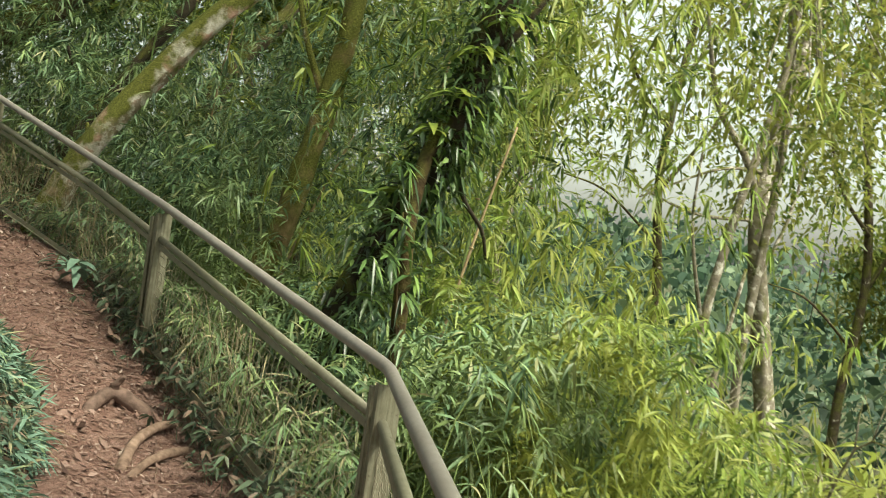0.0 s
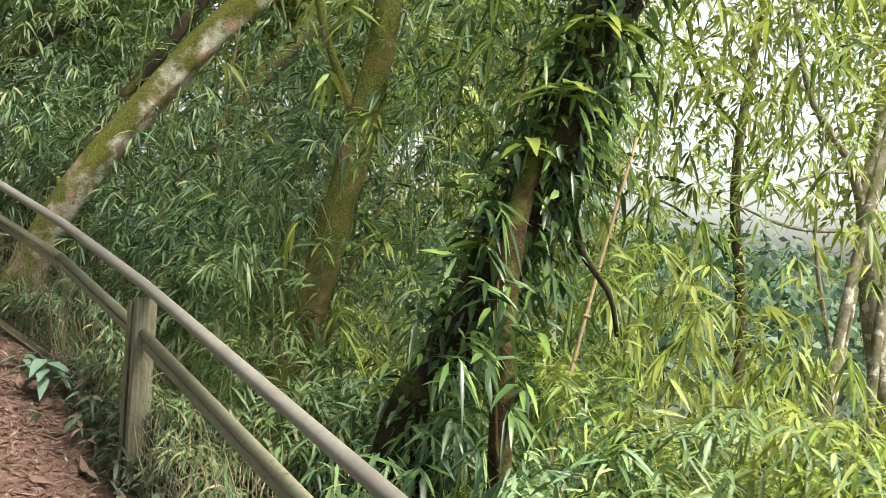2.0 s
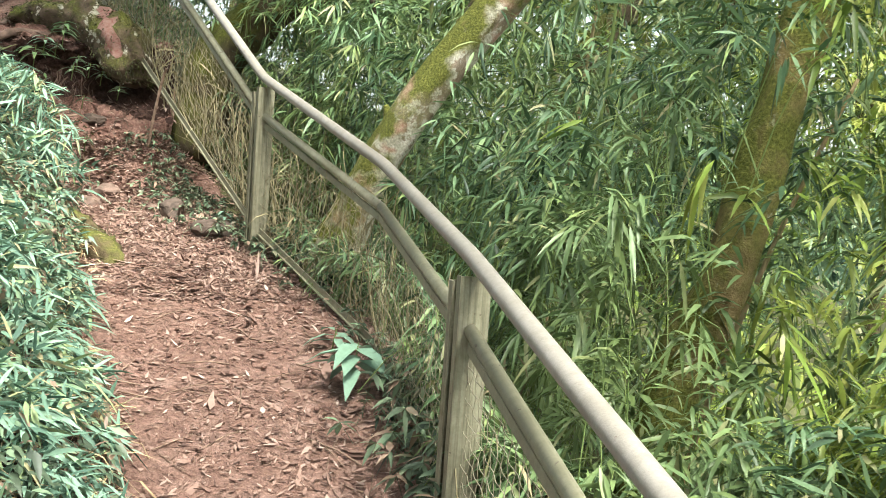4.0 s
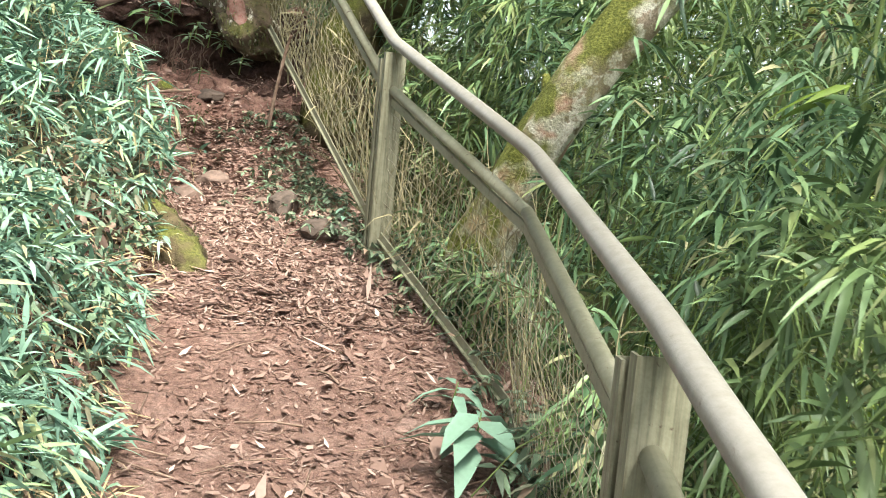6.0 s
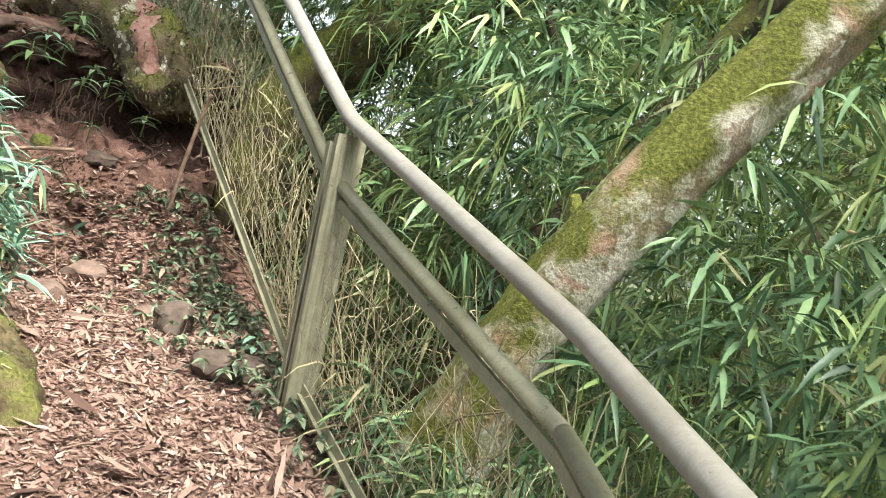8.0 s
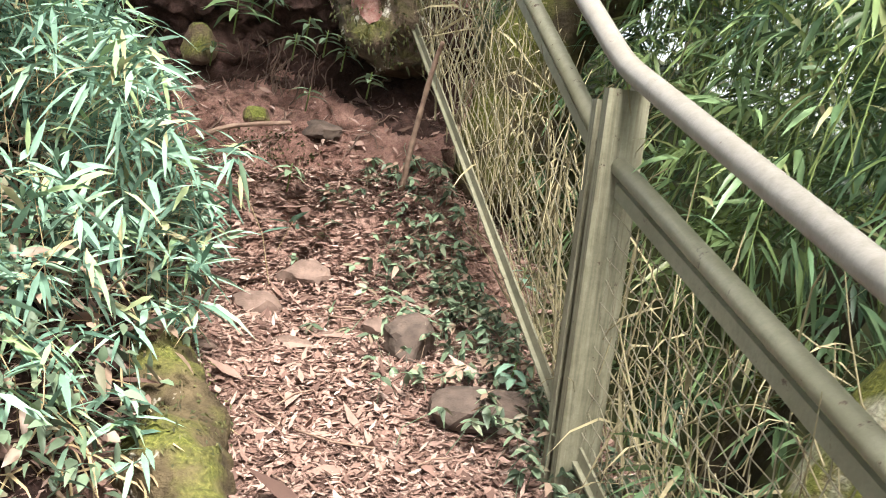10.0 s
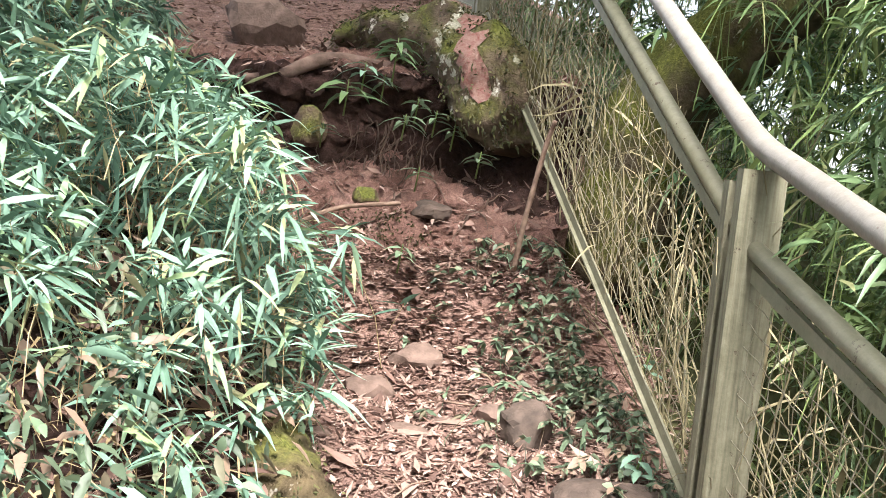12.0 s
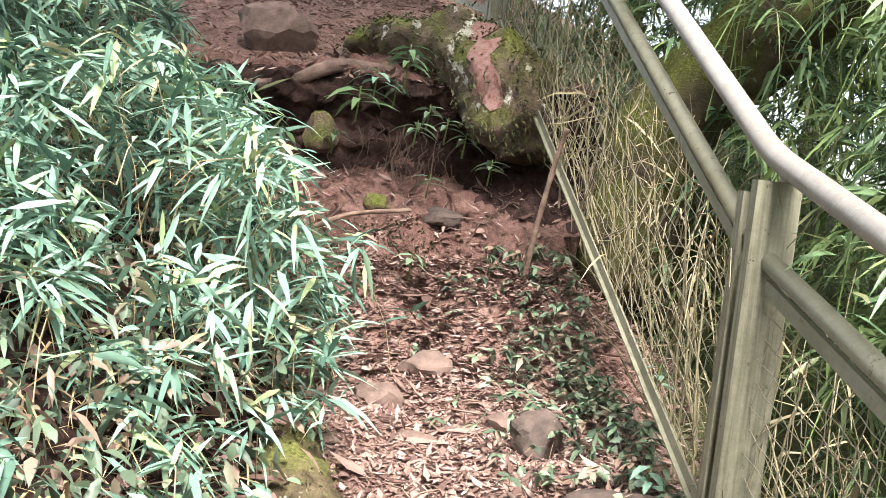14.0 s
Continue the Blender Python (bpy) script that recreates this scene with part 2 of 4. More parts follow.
class Soup:
    """Collects pieces of geometry for one mesh."""

    def __init__(self):
        self.v, self.f, self.n = [], {3: [], 4: []}, 0

    def add(self, verts, faces):
        self.v.append(np.asarray(verts, float).reshape(-1, 3))
        for f in faces:
            f = np.asarray(f, np.int32)
            if len(f):
                self.f[f.shape[1]].append(f + self.n)
        self.n += len(self.v[-1])
        return self

    def mesh(self, name, mat, smooth=True, shift=(0, 0, 0)):
        faces = [np.concatenate(self.f[k]) for k in (3, 4) if self.f[k]]
        return mesh_of(name, np.concatenate(self.v) - np.array(shift), faces, mat, smooth)


def tube(points, radii, sides=8, rough=0.0, seed=0, caps=True):
    """A tapered tube along points, its skin uneven by rough (a share of the radius)."""
    p = np.asarray(points, float)
    r = np.broadcast_to(np.asarray(radii, float), (len(p),))
    t = np.gradient(p, axis=0)
    t /= np.linalg.norm(t, axis=1)[:, None] + 1e-9
    ref = np.array([0.0, 0, 1]) if abs(t[:, 2]).mean() < 0.8 else np.array([0.0, 1, 0])
    a = np.cross(t, ref)
    a /= np.linalg.norm(a, axis=1)[:, None] + 1e-9
    b = np.cross(t, a)
    ang = np.linspace(0, 2 * np.pi, sides, endpoint=False)
    rr = r[:, None] * np.ones(sides)
    if rough:
        g = np.random.default_rng(seed)
        lobes = sum(g.normal(0, 0.5) * np.sin(k * ang[None] + g.uniform(0, 6) + 0.7 * g.normal() * np.arange(len(p))[:, None]) for k in (2, 3, 5))
        rr = rr * (1 + rough * lobes + rough * 0.6 * g.normal(0, 0.5, rr.shape))
    v = p[:, None] + rr[..., None] * (np.cos(ang)[None, :, None] * a[:, None] + np.sin(ang)[None, :, None] * b[:, None])
    n, i = len(p), np.arange(sides)
    j = (i + 1) % sides
    q = np.concatenate([np.stack([k * sides + i, k * sides + j, (k + 1) * sides + j, (k + 1) * sides + i], 1) for k in range(n - 1)])
    v = v.reshape(-1, 3)
    tri = np.zeros((0, 3), int)
    if caps:
        v = np.concatenate([v, p[[0, -1]]])
        c = n * sides
        tri = np.concatenate([np.stack([j, i, np.full(sides, c)], 1), np.stack([(n - 1) * sides + i, (n - 1) * sides + j, np.full(sides, c + 1)], 1)])
    return v, [q, tri]


def smooth_line(points, n):
    """n points on a smooth curve through the given ones."""
    p = np.asarray(points, float)
    out = []
    e = np.concatenate([[2 * p[0] - p[1]], p, [2 * p[-1] - p[-2]]])
    for u in np.linspace(0, len(p) - 1.0001, n):
        k, f = int(u), u - int(u)
        a, b, c, d = e[k : k + 4]
        out.append(0.5 * (2 * b + (c - a) * f + (2 * a - 5 * b + 4 * c - d) * f * f + (3 * b - a - 3 * c + d) * f**3))
    return np.array(out)


def leaves(base, way, length, width, droop, roll, fine=True):
    """Lance-shaped blades: base points, directions, lengths and widths; folded along the midrib where fine."""
    n = len(base)
    way = way / (np.linalg.norm(way, axis=1)[:, None] + 1e-9)
    side = np.cross(way, np.array([0.0, 0, 1]) + 0.01)
    side /= np.linalg.norm(side, axis=1)[:, None] + 1e-9
    up = np.cross(side, way)
    side, up = side * np.cos(roll)[:, None] + up * np.sin(roll)[:, None], up * np.cos(roll)[:, None] - side * np.sin(roll)[:, None]
    L, W, D = length[:, None], width[:, None], (droop * length)[:, None] * np.array([0, 0, -1.0])
    at = lambda f: base + way * L * f + D * f * f
    if fine:
        v = np.stack([base, at(0.3) + side * W * 0.5, at(0.3) - up * W * 0.14, at(0.3) - side * W * 0.5,
                      at(0.68) + side * W * 0.36, at(0.68) - up * W * 0.1, at(0.68) - side * W * 0.36, at(1.0)], 1)
        f = np.array([[0, 1, 2], [0, 2, 3], [1, 4, 5], [1, 5, 2], [2, 5, 6], [2, 6, 3], [4, 7, 5], [5, 7, 6]])
    else:
        v = np.stack([base, at(0.4) + side * W * 0.5, at(0.4) - side * W * 0.5, at(1.0)], 1)
        f = np.array([[0, 1, 2], [1, 3, 2]])
    k = v.shape[1]
    return v.reshape(-1, 3), [(f[None] + k * np.arange(n)[:, None, None]).reshape(-1, 3)]


def sprays(soup, centre, out, blades, length, width, g, fine=True, droop=0.45, spread=1.0):
    """Fans of bamboo leaves at twig ends. centre, out: one row a spray."""
    n = len(centre)
    c, o = np.repeat(centre, blades, 0), np.repeat(out / (np.linalg.norm(out, axis=1)[:, None] + 1e-9), blades, 0)
    side = np.cross(o, [0, 0, 1.0])
    side /= np.linalg.norm(side, axis=1)[:, None] + 1e-9
    k = np.tile(np.linspace(-1, 1, blades), n)
    a = k * spread + g.normal(0, 0.2, n * blades)
    way = o * np.cos(a)[:, None] + side * np.sin(a)[:, None] + g.normal(0, 0.22, (n * blades, 3))
    base = c - o * (np.abs(k)[:, None] * length * 0.35) + g.normal(0, 0.01, (n * blades, 3))
    L = length * g.uniform(0.55, 1.2, n * blades)
    soup.add(*leaves(base, way, L, width * g.uniform(0.7, 1.25, n * blades), droop * g.uniform(0.3, 1.6, n * blades), g.normal(0, 0.5, n * blades), fine))


def twigs(soup, centre, out, length, radius, g, drop=0.5):
    """A short bent stem that carries each spray."""
    for c, o in zip(centre, out):
        o = o / (np.linalg.norm(o) + 1e-9)
        low = c - o * length * 0.6 - np.array([0, 0, length * drop]) + g.normal(0, 0.03, 3)
        soup.add(*tube([low, (low + c) / 2 + o * -0.04, c], [radius, radius * 0.8, radius * 0.5], 3, caps=False))


def lump(size, seed, rough=0.25, detail=3, flat=0.0):
    """A weathered stone: a ball cut by planes and roughened. Returns verts and faces."""
    bm = bmesh.new()
    bmesh.ops.create_icosphere(bm, subdivisions=detail, radius=1.0)
    g = np.random.default_rng(seed)
    cuts = [(Vector(g.normal(0, 1, 3)).normalized(), g.uniform(0.55, 0.85)) for _ in range(8)]
    off = Vector(g.uniform(-50, 50, 3))
    for v in bm.verts:
        for nrm, d in cuts:
            over = v.co.dot(nrm) - d
            if over > 0:
                v.co -= nrm * over * 0.92
        v.co *= 1 + rough * (noise.noise(v.co * 2.3 + off) * 0.6 + noise.noise(v.co * 7 + off) * 0.25)
    bm.verts.index_update()
    v = np.array([v.co for v in bm.verts]) * np.array(size)
    f = np.array([[w.index for w in q.verts] for q in bm.faces])
    bm.free()
    return v, [f]


# ---- lie of the land ----
GY = [-20, 0, 3, 4.4, 6.3, 7.6, 9.3, 10.9, 11.7, 12.1, 12.45, 12.8, 13.1, 13.22, 13.4, 15, 20, 40]
GZ = [-0.9, -0.72, -0.7, -0.665, -0.47, -0.22, 0.11, 0.44, 0.56, 0.68, 0.94, 1.0, 1.08, 1.6, 1.74, 2.3, 3.4, 5.0]
POSTS = [(-1.2, -4.7), (0.2, -1.6), (1.38, 1.4), (2.62, 4.4), (2.585, 7.67), (1.925, 10.9), (0.55, 13.91), (-0.9, 16.9)]
KNEE = (2.485, 9.38)
FENCE = POSTS[:5] + [KNEE] + POSTS[5:]
LEFT_Y = [-20, 0, 3, 5, 6.0, 6.9, 7.5, 8.3, 9.3, 10.1, 11, 11.7, 12.3, 13.1, 14.4, 20]
LEFT_X = [-4, -0.7, 0.5, 1.42, 1.66, 1.74, 1.66, 1.46, 1.2, 1.05, 0.92, 0.62, 0.2, -0.7, -1.7, -5]


def fence_x(y):
    return np.interp(y, [p[1] for p in FENCE], [p[0] for p in FENCE])


def left_x(y):
    return np.interp(y, LEFT_Y, LEFT_X)


def land(x, y):
    """The height of the ground."""
    x, y = np.asarray(x, float), np.asarray(y, float)
    z = np.interp(y, GY, GZ)
    right = np.maximum(x - fence_x(y) - 0.1, 0)
    z = z - 0.45 * np.minimum(right, 7) - 0.28 * np.clip(right - 7, 0, 40) - 0.1 * np.clip(right / 0.4, 0, 1)
    left = np.maximum(left_x(y) - x, 0)
    fade = np.clip((14.5 - y) / 2.5, 0.25, 1)
    z = z + fade * (0.12 * np.clip(left / 0.25, 0, 1) + 0.5 * np.minimum(left, 2.2) + 0.22 * np.clip(left - 2.2, 0, 20))
    dip = np.clip(1 - np.abs(x - (left_x(y) + fence_x(y)) / 2) / 0.7, 0, 1)
    return z - 0.03 * dip


def land_noise(x, y):
    return np.array([0.03 * noise.noise(Vector((a * 1.7, b * 1.7, 0))) + 0.012 * noise.noise(Vector((a * 7, b * 7, 3))) for a, b in zip(np.ravel(x), np.ravel(y))]).reshape(np.shape(x))


def ground_at(x, y):
    return float(land(x, y))


def build_ground():
    xs = np.concatenate([[-900, -300, -90, -40, -20, -12, -8, -6, -5], np.arange(-4, -1, 0.25), np.arange(-1, 3.4, 0.045), np.arange(3.4, 6, 0.12), [7, 8, 10, 12, 15, 20, 30, 45, 90, 300, 900]])
    ys = np.concatenate([[-900, -300, -90, -40, -20, -12, -8], np.arange(-5, 3, 0.3), np.arange(3, 14.2, 0.045), np.arange(14.2, 18, 0.25), [19, 20, 22, 25, 30, 40, 90, 300, 900]])
    X, Y = np.meshgrid(xs, ys)
    Z = land(X, Y) + np.where((np.abs(X) < 8) & (np.abs(Y) < 20), land_noise(X, Y), 0)
    v = np.stack([X, Y, Z], -1).reshape(-1, 3)
    r, c = np.meshgrid(np.arange(len(ys) - 1), np.arange(len(xs) - 1), indexing="ij")
    a = (r * len(xs) + c).ravel()
    q = np.stack([a, a + 1, a + len(xs) + 1, a + len(xs)], 1)
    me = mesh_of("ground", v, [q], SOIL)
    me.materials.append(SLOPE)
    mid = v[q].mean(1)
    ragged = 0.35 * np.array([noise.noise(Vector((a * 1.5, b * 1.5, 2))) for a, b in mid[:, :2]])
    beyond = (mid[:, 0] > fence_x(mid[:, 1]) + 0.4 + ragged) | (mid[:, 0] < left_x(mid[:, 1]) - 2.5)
    me.materials.append(SHADED_HUMUS)
    # ground under the bank bamboo: shade between the leaves painted as dark soil
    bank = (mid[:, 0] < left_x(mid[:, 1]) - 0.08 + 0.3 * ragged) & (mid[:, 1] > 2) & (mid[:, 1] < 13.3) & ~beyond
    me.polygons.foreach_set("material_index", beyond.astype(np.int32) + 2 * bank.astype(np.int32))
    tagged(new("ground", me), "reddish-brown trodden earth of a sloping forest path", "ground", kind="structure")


build_ground()


# ---- the fence along the drop ----
def channel(top, base, face, depth, width, thick=0.006, lip=0.045):
    """A C-section upright: its web at the front, its flanges reaching back."""
    f = np.array([face[0], face[1], 0.0])
    s = np.array([-f[1], f[0], 0.0])
    prof = [(-width / 2, 0), (width / 2, 0), (width / 2, -lip), (width / 2 - thick, -lip), (width / 2 - thick, -thick), (-width / 2 + thick, -thick), (-width / 2 + thick, -lip), (-width / 2, -lip)]
    ring = np.array([s * a + f * (b + depth) for a, b in prof])
    v = np.concatenate([ring + np.array(base), ring + np.array(top)])
    i = np.arange(8)
    j = (i + 1) % 8
    side = np.stack([i, j, j + 8, i + 8], 1)
    cap = np.array([[0, 1, 4, 5], [1, 2, 3, 4], [0, 5, 6, 7]])
    return v, [np.concatenate([side, cap[:, ::-1], cap + 8])]


def bar(a, b, across, w, h):
    """A flat bar from a to b, w wide along across and h high."""
    a, b, s = np.array(a, float), np.array(b, float), np.array(across, float)
    s = s / np.linalg.norm(s) * w / 2
    u = np.array([0, 0, h / 2])
    v = np.array([p + m * s + k * u for p in (a, b) for m, k in ((-1, -1), (1, -1), (1, 1), (-1, 1))])
    f = [[0, 1, 2, 3], [7, 6, 5, 4], [0, 4, 5, 1], [1, 5, 6, 2], [2, 6, 7, 3], [3, 7, 4, 0]]
    return v, [np.array(f)]


POST_HIGH = 0.9
POST_Z = [float(np.interp(y, GY, GZ)) for _, y in POSTS]
POST_Z[2], POST_Z[3], POST_Z[4], POST_Z[5], POST_Z[6] = -0.70, -0.665, -0.235, 0.435, 2.03
POST_RISE = [0, 0, 0, 0, 0, 0, 0.26, 0.26]


def build_fence():
    fence = thing("fence", *POSTS[4], POST_Z[4], "weathered metal handrail fence with wire mesh along the path", "fence")
    fence_at = np.array(fence.location)

    def put(name, soup, mat, parent=fence, label="", smooth=True):
        return part(name, soup.mesh(name, mat, smooth, fence_at if parent is fence else (0, 0, 0)), parent, label)

    knee_z = {"top": 0.972, "mid": 0.78, "low": 0.15}
    for k, ((x, y), z) in enumerate(zip(POSTS, POST_Z)):
        before, after = np.array(POSTS[max(k - 1, 0)]), np.array(POSTS[min(k + 1, len(POSTS) - 1)])
        way = (after - before) / np.linalg.norm(after - before)
        post = new("post")
        post.parent, post.location = fence, np.array([x, y, z]) - fence_at
        for sign in (-1, 1):
            s = Soup().add(*channel((0, 0, POST_HIGH + POST_RISE[k] - 0.012 * sign), (0, 0, -0.3), way * sign, 0.062, 0.095, 0.006, 0.04))
            part("channel", s.mesh("channel", CHANNEL_METAL, False), post)
        out = np.array([way[1], -way[0]])
        s = Soup().add(*bar((out[0] * 0.02, out[1] * 0.02, POST_HIGH + POST_RISE[k] - 0.06), (out[0] * 0.025, out[1] * 0.025, POST_HIGH + POST_RISE[k] + 0.05), (way[0], way[1], 0), 0.035, 0.008))
        s.add(*bar((out[0] * 0.03, out[1] * 0.03, POST_HIGH + POST_RISE[k] - 0.08), (out[0] * 0.031, out[1] * 0.031, POST_HIGH + POST_RISE[k] + 0.04), (way[0], way[1], 0), 0.03, 0.012))
        part("bracket", s.mesh("bracket", POST_METAL, False), post, "dark steel bracket that holds the handrail")

    # the handrail runs just outside the post heads
    def rail_line(lift, out, knee, ends=True):
        pts = []
        for k, ((x, y), z) in enumerate(zip(POSTS, POST_Z)):
            before, after = np.array(POSTS[max(k - 1, 0)]), np.array(POSTS[min(k + 1, len(POSTS) - 1)])
            way = (after - before) / np.linalg.norm(after - before)
            pts.append((x + way[1] * out, y - way[0] * out, z + lift + (POST_RISE[k] if lift > 0.5 else 0)))
            if k == 4:
                pts.append((KNEE[0] + out, KNEE[1], knee))
        return np.array(pts)

    def rounded(pts, reach=0.09):
        out = [pts[0]]
        for a, b, c in zip(pts, pts[1:], pts[2:]):
            i, o = b + (a - b) / np.linalg.norm(a - b) * reach, b + (c - b) / np.linalg.norm(c - b) * reach
            out += [i * (1 - u) ** 2 + b * 2 * u * (1 - u) + o * u * u for u in (0, 0.25, 0.5, 0.75, 1)]
        return np.array(out + [pts[-1]])

    top = rail_line(POST_HIGH + 0.068, 0.0, knee_z["top"])
    put("handrail", Soup().add(*tube(rounded(top), 0.0265, 18)), RAIL_METAL, label="pale worn tubular handrail")
    mid = rail_line(POST_HIGH - 0.14, 0.0, knee_z["mid"])
    low = rail_line(0.09, 0.0, knee_z["low"])
    nodes = FENCE
    for k in range(1, len(nodes) - 1):
        a, b, c, d = mid[k], mid[k + 1], low[k], low[k + 1]
        way = (b - a) / np.linalg.norm(b - a)
        e0, e1 = (0.0 if nodes[k] == KNEE else 0.05), (0.0 if nodes[k + 1] == KNEE else 0.05)
        put("middle_rail", Soup().add(*tube([a + way * e0, b - way * e1], 0.0215, 16)), POST_METAL)
        flat = np.array([way[1], -way[0], 0])
        gap = np.array([0, 0, -0.05])
        put("mesh_frame_bar", Soup().add(*bar(a + way * e0 + gap, b - way * e1 + gap, flat, 0.012, 0.032)), POST_METAL, smooth=False)
        wl = (d - c) / np.linalg.norm(d - c)
        s = Soup().add(*bar(c + wl * e0, d - wl * e1, flat, 0.03, 0.006))
        s.add(*bar(c + wl * e0 + np.array([0, 0, 0.018]), d - wl * e1 + np.array([0, 0, 0.018]), flat, 0.006, 0.036))
        put("bottom_rail", s, POST_METAL, smooth=False)
        # crimped wire cloth between the rails
        s, span = Soup(), np.linalg.norm((b - a)[:2])
        rise = (d - c)[2] / span
        tall = (a - c)[2] - 0.07
        slant = tall * rise / (1 + rise * rise) / span
        side = np.array([way[1], -way[0], 0]) * 0.0035
        foot, head = np.array([0, 0, 0.02]), np.array([0, 0, -0.05])

        def at(u, w):
            return (c + (d - c) * u + foot) * (1 - w) + (a + (b - a) * u + head) * w

        n = int(span / 0.062)
        for m in range(-14, n + 15):
            line = [at(m / n - slant * w, w) + side * (-1.0) ** (m + r) for r, w in enumerate(np.linspace(0, 1, 13)) if 0.005 < m / n - slant * w < 0.995]
            if len(line) > 2:
                s.add(*tube(line, 0.0014, 3, caps=False))
        for r, w in enumerate(np.linspace(0, 1, 13)[1:-1]):
            s.add(*tube([at(u, w) - side * (-1.0) ** (k2 + r) for k2, u in enumerate(np.linspace(0.005, 0.995, n))], 0.0014, 3, caps=False))
        tagged(put("wire_mesh", s, WIRE_METAL, label="rusty crimped wire mesh panel"), kind="stuff")


build_fence()


# ---- trees ----
def crown_soup(centre, radii, n, size, g, hollow=0.5):
    """Leaf clumps that fill an uneven cloud with gaps."""
    u = g.normal(0, 1, (n, 3))
    u /= np.linalg.norm(u, axis=1)[:, None]
    clump = g.integers(0, 26, n)
    hub = g.normal(0, 1, (26, 3))
    hub = hub / np.linalg.norm(hub, axis=1)[:, None] * g.uniform(0.35, 1.0, (26, 1))
    p = np.array(centre) + (hub[clump] + u * 0.34 * g.random((n, 1)) ** 0.6) * np.array(radii)
    s = Soup()
    s.add(*leaves(p, g.normal(0, 1, (n, 3)) + np.array([0, 0, -0.3]), size * g.uniform(0.6, 1.3, n), size * 0.42 * g.uniform(0.7, 1.2, n), g.uniform(0.1, 0.6, n), g.normal(0, 0.8, n), False))
    return s, [np.array(centre) + h * np.array(radii) for h in hub]


def leaning_tree(line, r0, r1, mat, label, limbs=(), crown=None, seed=0, rough=0.09, crown_mat=None, sides=18):
    base = np.array(line[0], float)
    tree = thing("tree", *base, label, "tree")
    pts = smooth_line(line, 34)
    part("trunk", Soup().add(*tube(pts, np.linspace(r0, r1, 34), sides, rough, seed)).mesh("trunk", mat, True, base), tree)
    for k, (a, r) in enumerate(limbs):
        q = smooth_line(a, 12)
        part("limb", Soup().add(*tube(q, np.linspace(r, r * 0.35, 12), 8, rough, seed + k)).mesh("limb", mat, True, base), tree)
    if crown:
        c, radii, n, size = crown
        s, hubs = crown_soup(c, radii, n, size, np.random.default_rng(seed + 50))
        part("crown", s.mesh("crown", crown_mat or CROWN_LEAF, True, base), tree)
        for h in hubs[:9]:
            a = np.array(line[-1], float)
            part("limb", Soup().add(*tube(smooth_line([a, (a + h) / 2 + np.array([0, 0, 0.15]), h], 6), np.linspace(r1 * 0.5, 0.008, 6), 6, rough, seed)).mesh("limb", mat, True, base), tree)
    return tree


leaning_tree([(2.24, 10.40, -0.1), (2.33, 10.33, 0.37), (2.43, 10.27, 0.70), (2.55, 10.2, 0.97), (2.70, 10.13, 1.25), (2.98, 10.12, 1.66), (3.45, 10.12, 2.28), (3.9, 10.15, 2.75), (4.5, 10.2, 3.4), (5.3, 10.3, 4.4)],
             0.13, 0.075, MOSS_BARK, "leaning tree trunk with moss, pale lichen and pinkish bark", [([(2.64, 10.14, 1.12), (2.58, 10.18, 1.2), (2.56, 10.2, 1.27)], 0.045)], ((5.4, 10.6, 5.2), (2.2, 2.0, 1.3), 2200, 0.16), 3)
leaning_tree([(3.9, 13.0, 0.3), (4.42, 13.0, 1.84), (4.79, 13.0, 2.45), (5.33, 13.0, 3.15), (6.1, 13.0, 4.2), (6.6, 13.1, 5.4)], 0.13, 0.08, LIMB_BARK, "slanting brown tree trunk behind the bamboo",
             [([(4.55, 13.0, 2.05), (4.6, 12.9, 1.5), (4.5, 12.8, 1.2)], 0.05)], ((6.6, 13.2, 6.2), (2.4, 2.2, 1.4), 2600, 0.17), 5)
leaning_tree([(3.16, 8.05, -1.0), (3.36, 8.0, 0.2), (3.53, 8.0, 0.66), (3.62, 8.0, 1.07), (3.70, 8.0, 1.4), (3.83, 8.0, 2.1), (3.95, 8.05, 3.2), (4.1, 8.1, 4.6)], 0.1, 0.07, YELLOW_MOSS_BARK,
             "slim upright tree trunk covered with yellow moss", [([(3.72, 8.0, 1.6), (3.5, 8.1, 2.2), (3.4, 8.2, 3.0)], 0.03)], ((4.3, 8.3, 5.4), (1.9, 1.7, 1.2), 2000, 0.15), 8)
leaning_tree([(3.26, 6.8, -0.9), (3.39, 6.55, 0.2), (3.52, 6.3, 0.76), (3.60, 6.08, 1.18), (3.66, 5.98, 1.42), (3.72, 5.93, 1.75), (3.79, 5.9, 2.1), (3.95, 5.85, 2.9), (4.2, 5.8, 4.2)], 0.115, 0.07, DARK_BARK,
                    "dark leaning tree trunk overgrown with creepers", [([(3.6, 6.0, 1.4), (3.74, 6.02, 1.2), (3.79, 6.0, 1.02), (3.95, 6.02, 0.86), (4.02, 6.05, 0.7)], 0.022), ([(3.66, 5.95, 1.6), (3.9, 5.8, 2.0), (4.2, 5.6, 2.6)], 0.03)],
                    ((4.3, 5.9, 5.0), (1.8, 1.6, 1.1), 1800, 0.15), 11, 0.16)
leaning_tree([(3.48, 5.95, -1.6), (3.46, 5.92, -0.6), (3.44, 5.9, 0.3), (3.40, 5.87, 0.8), (3.45, 5.9, 1.15), (3.56, 5.95, 1.4)], 0.046, 0.038, BROWN_STEM, "short brown mossy stem propping the dark trunk", [([(3.45, 5.9, 0.1), (3.36, 5.82, 0.45), (3.3, 5.76, 0.9)], 0.012)], None, 12, 0.1)
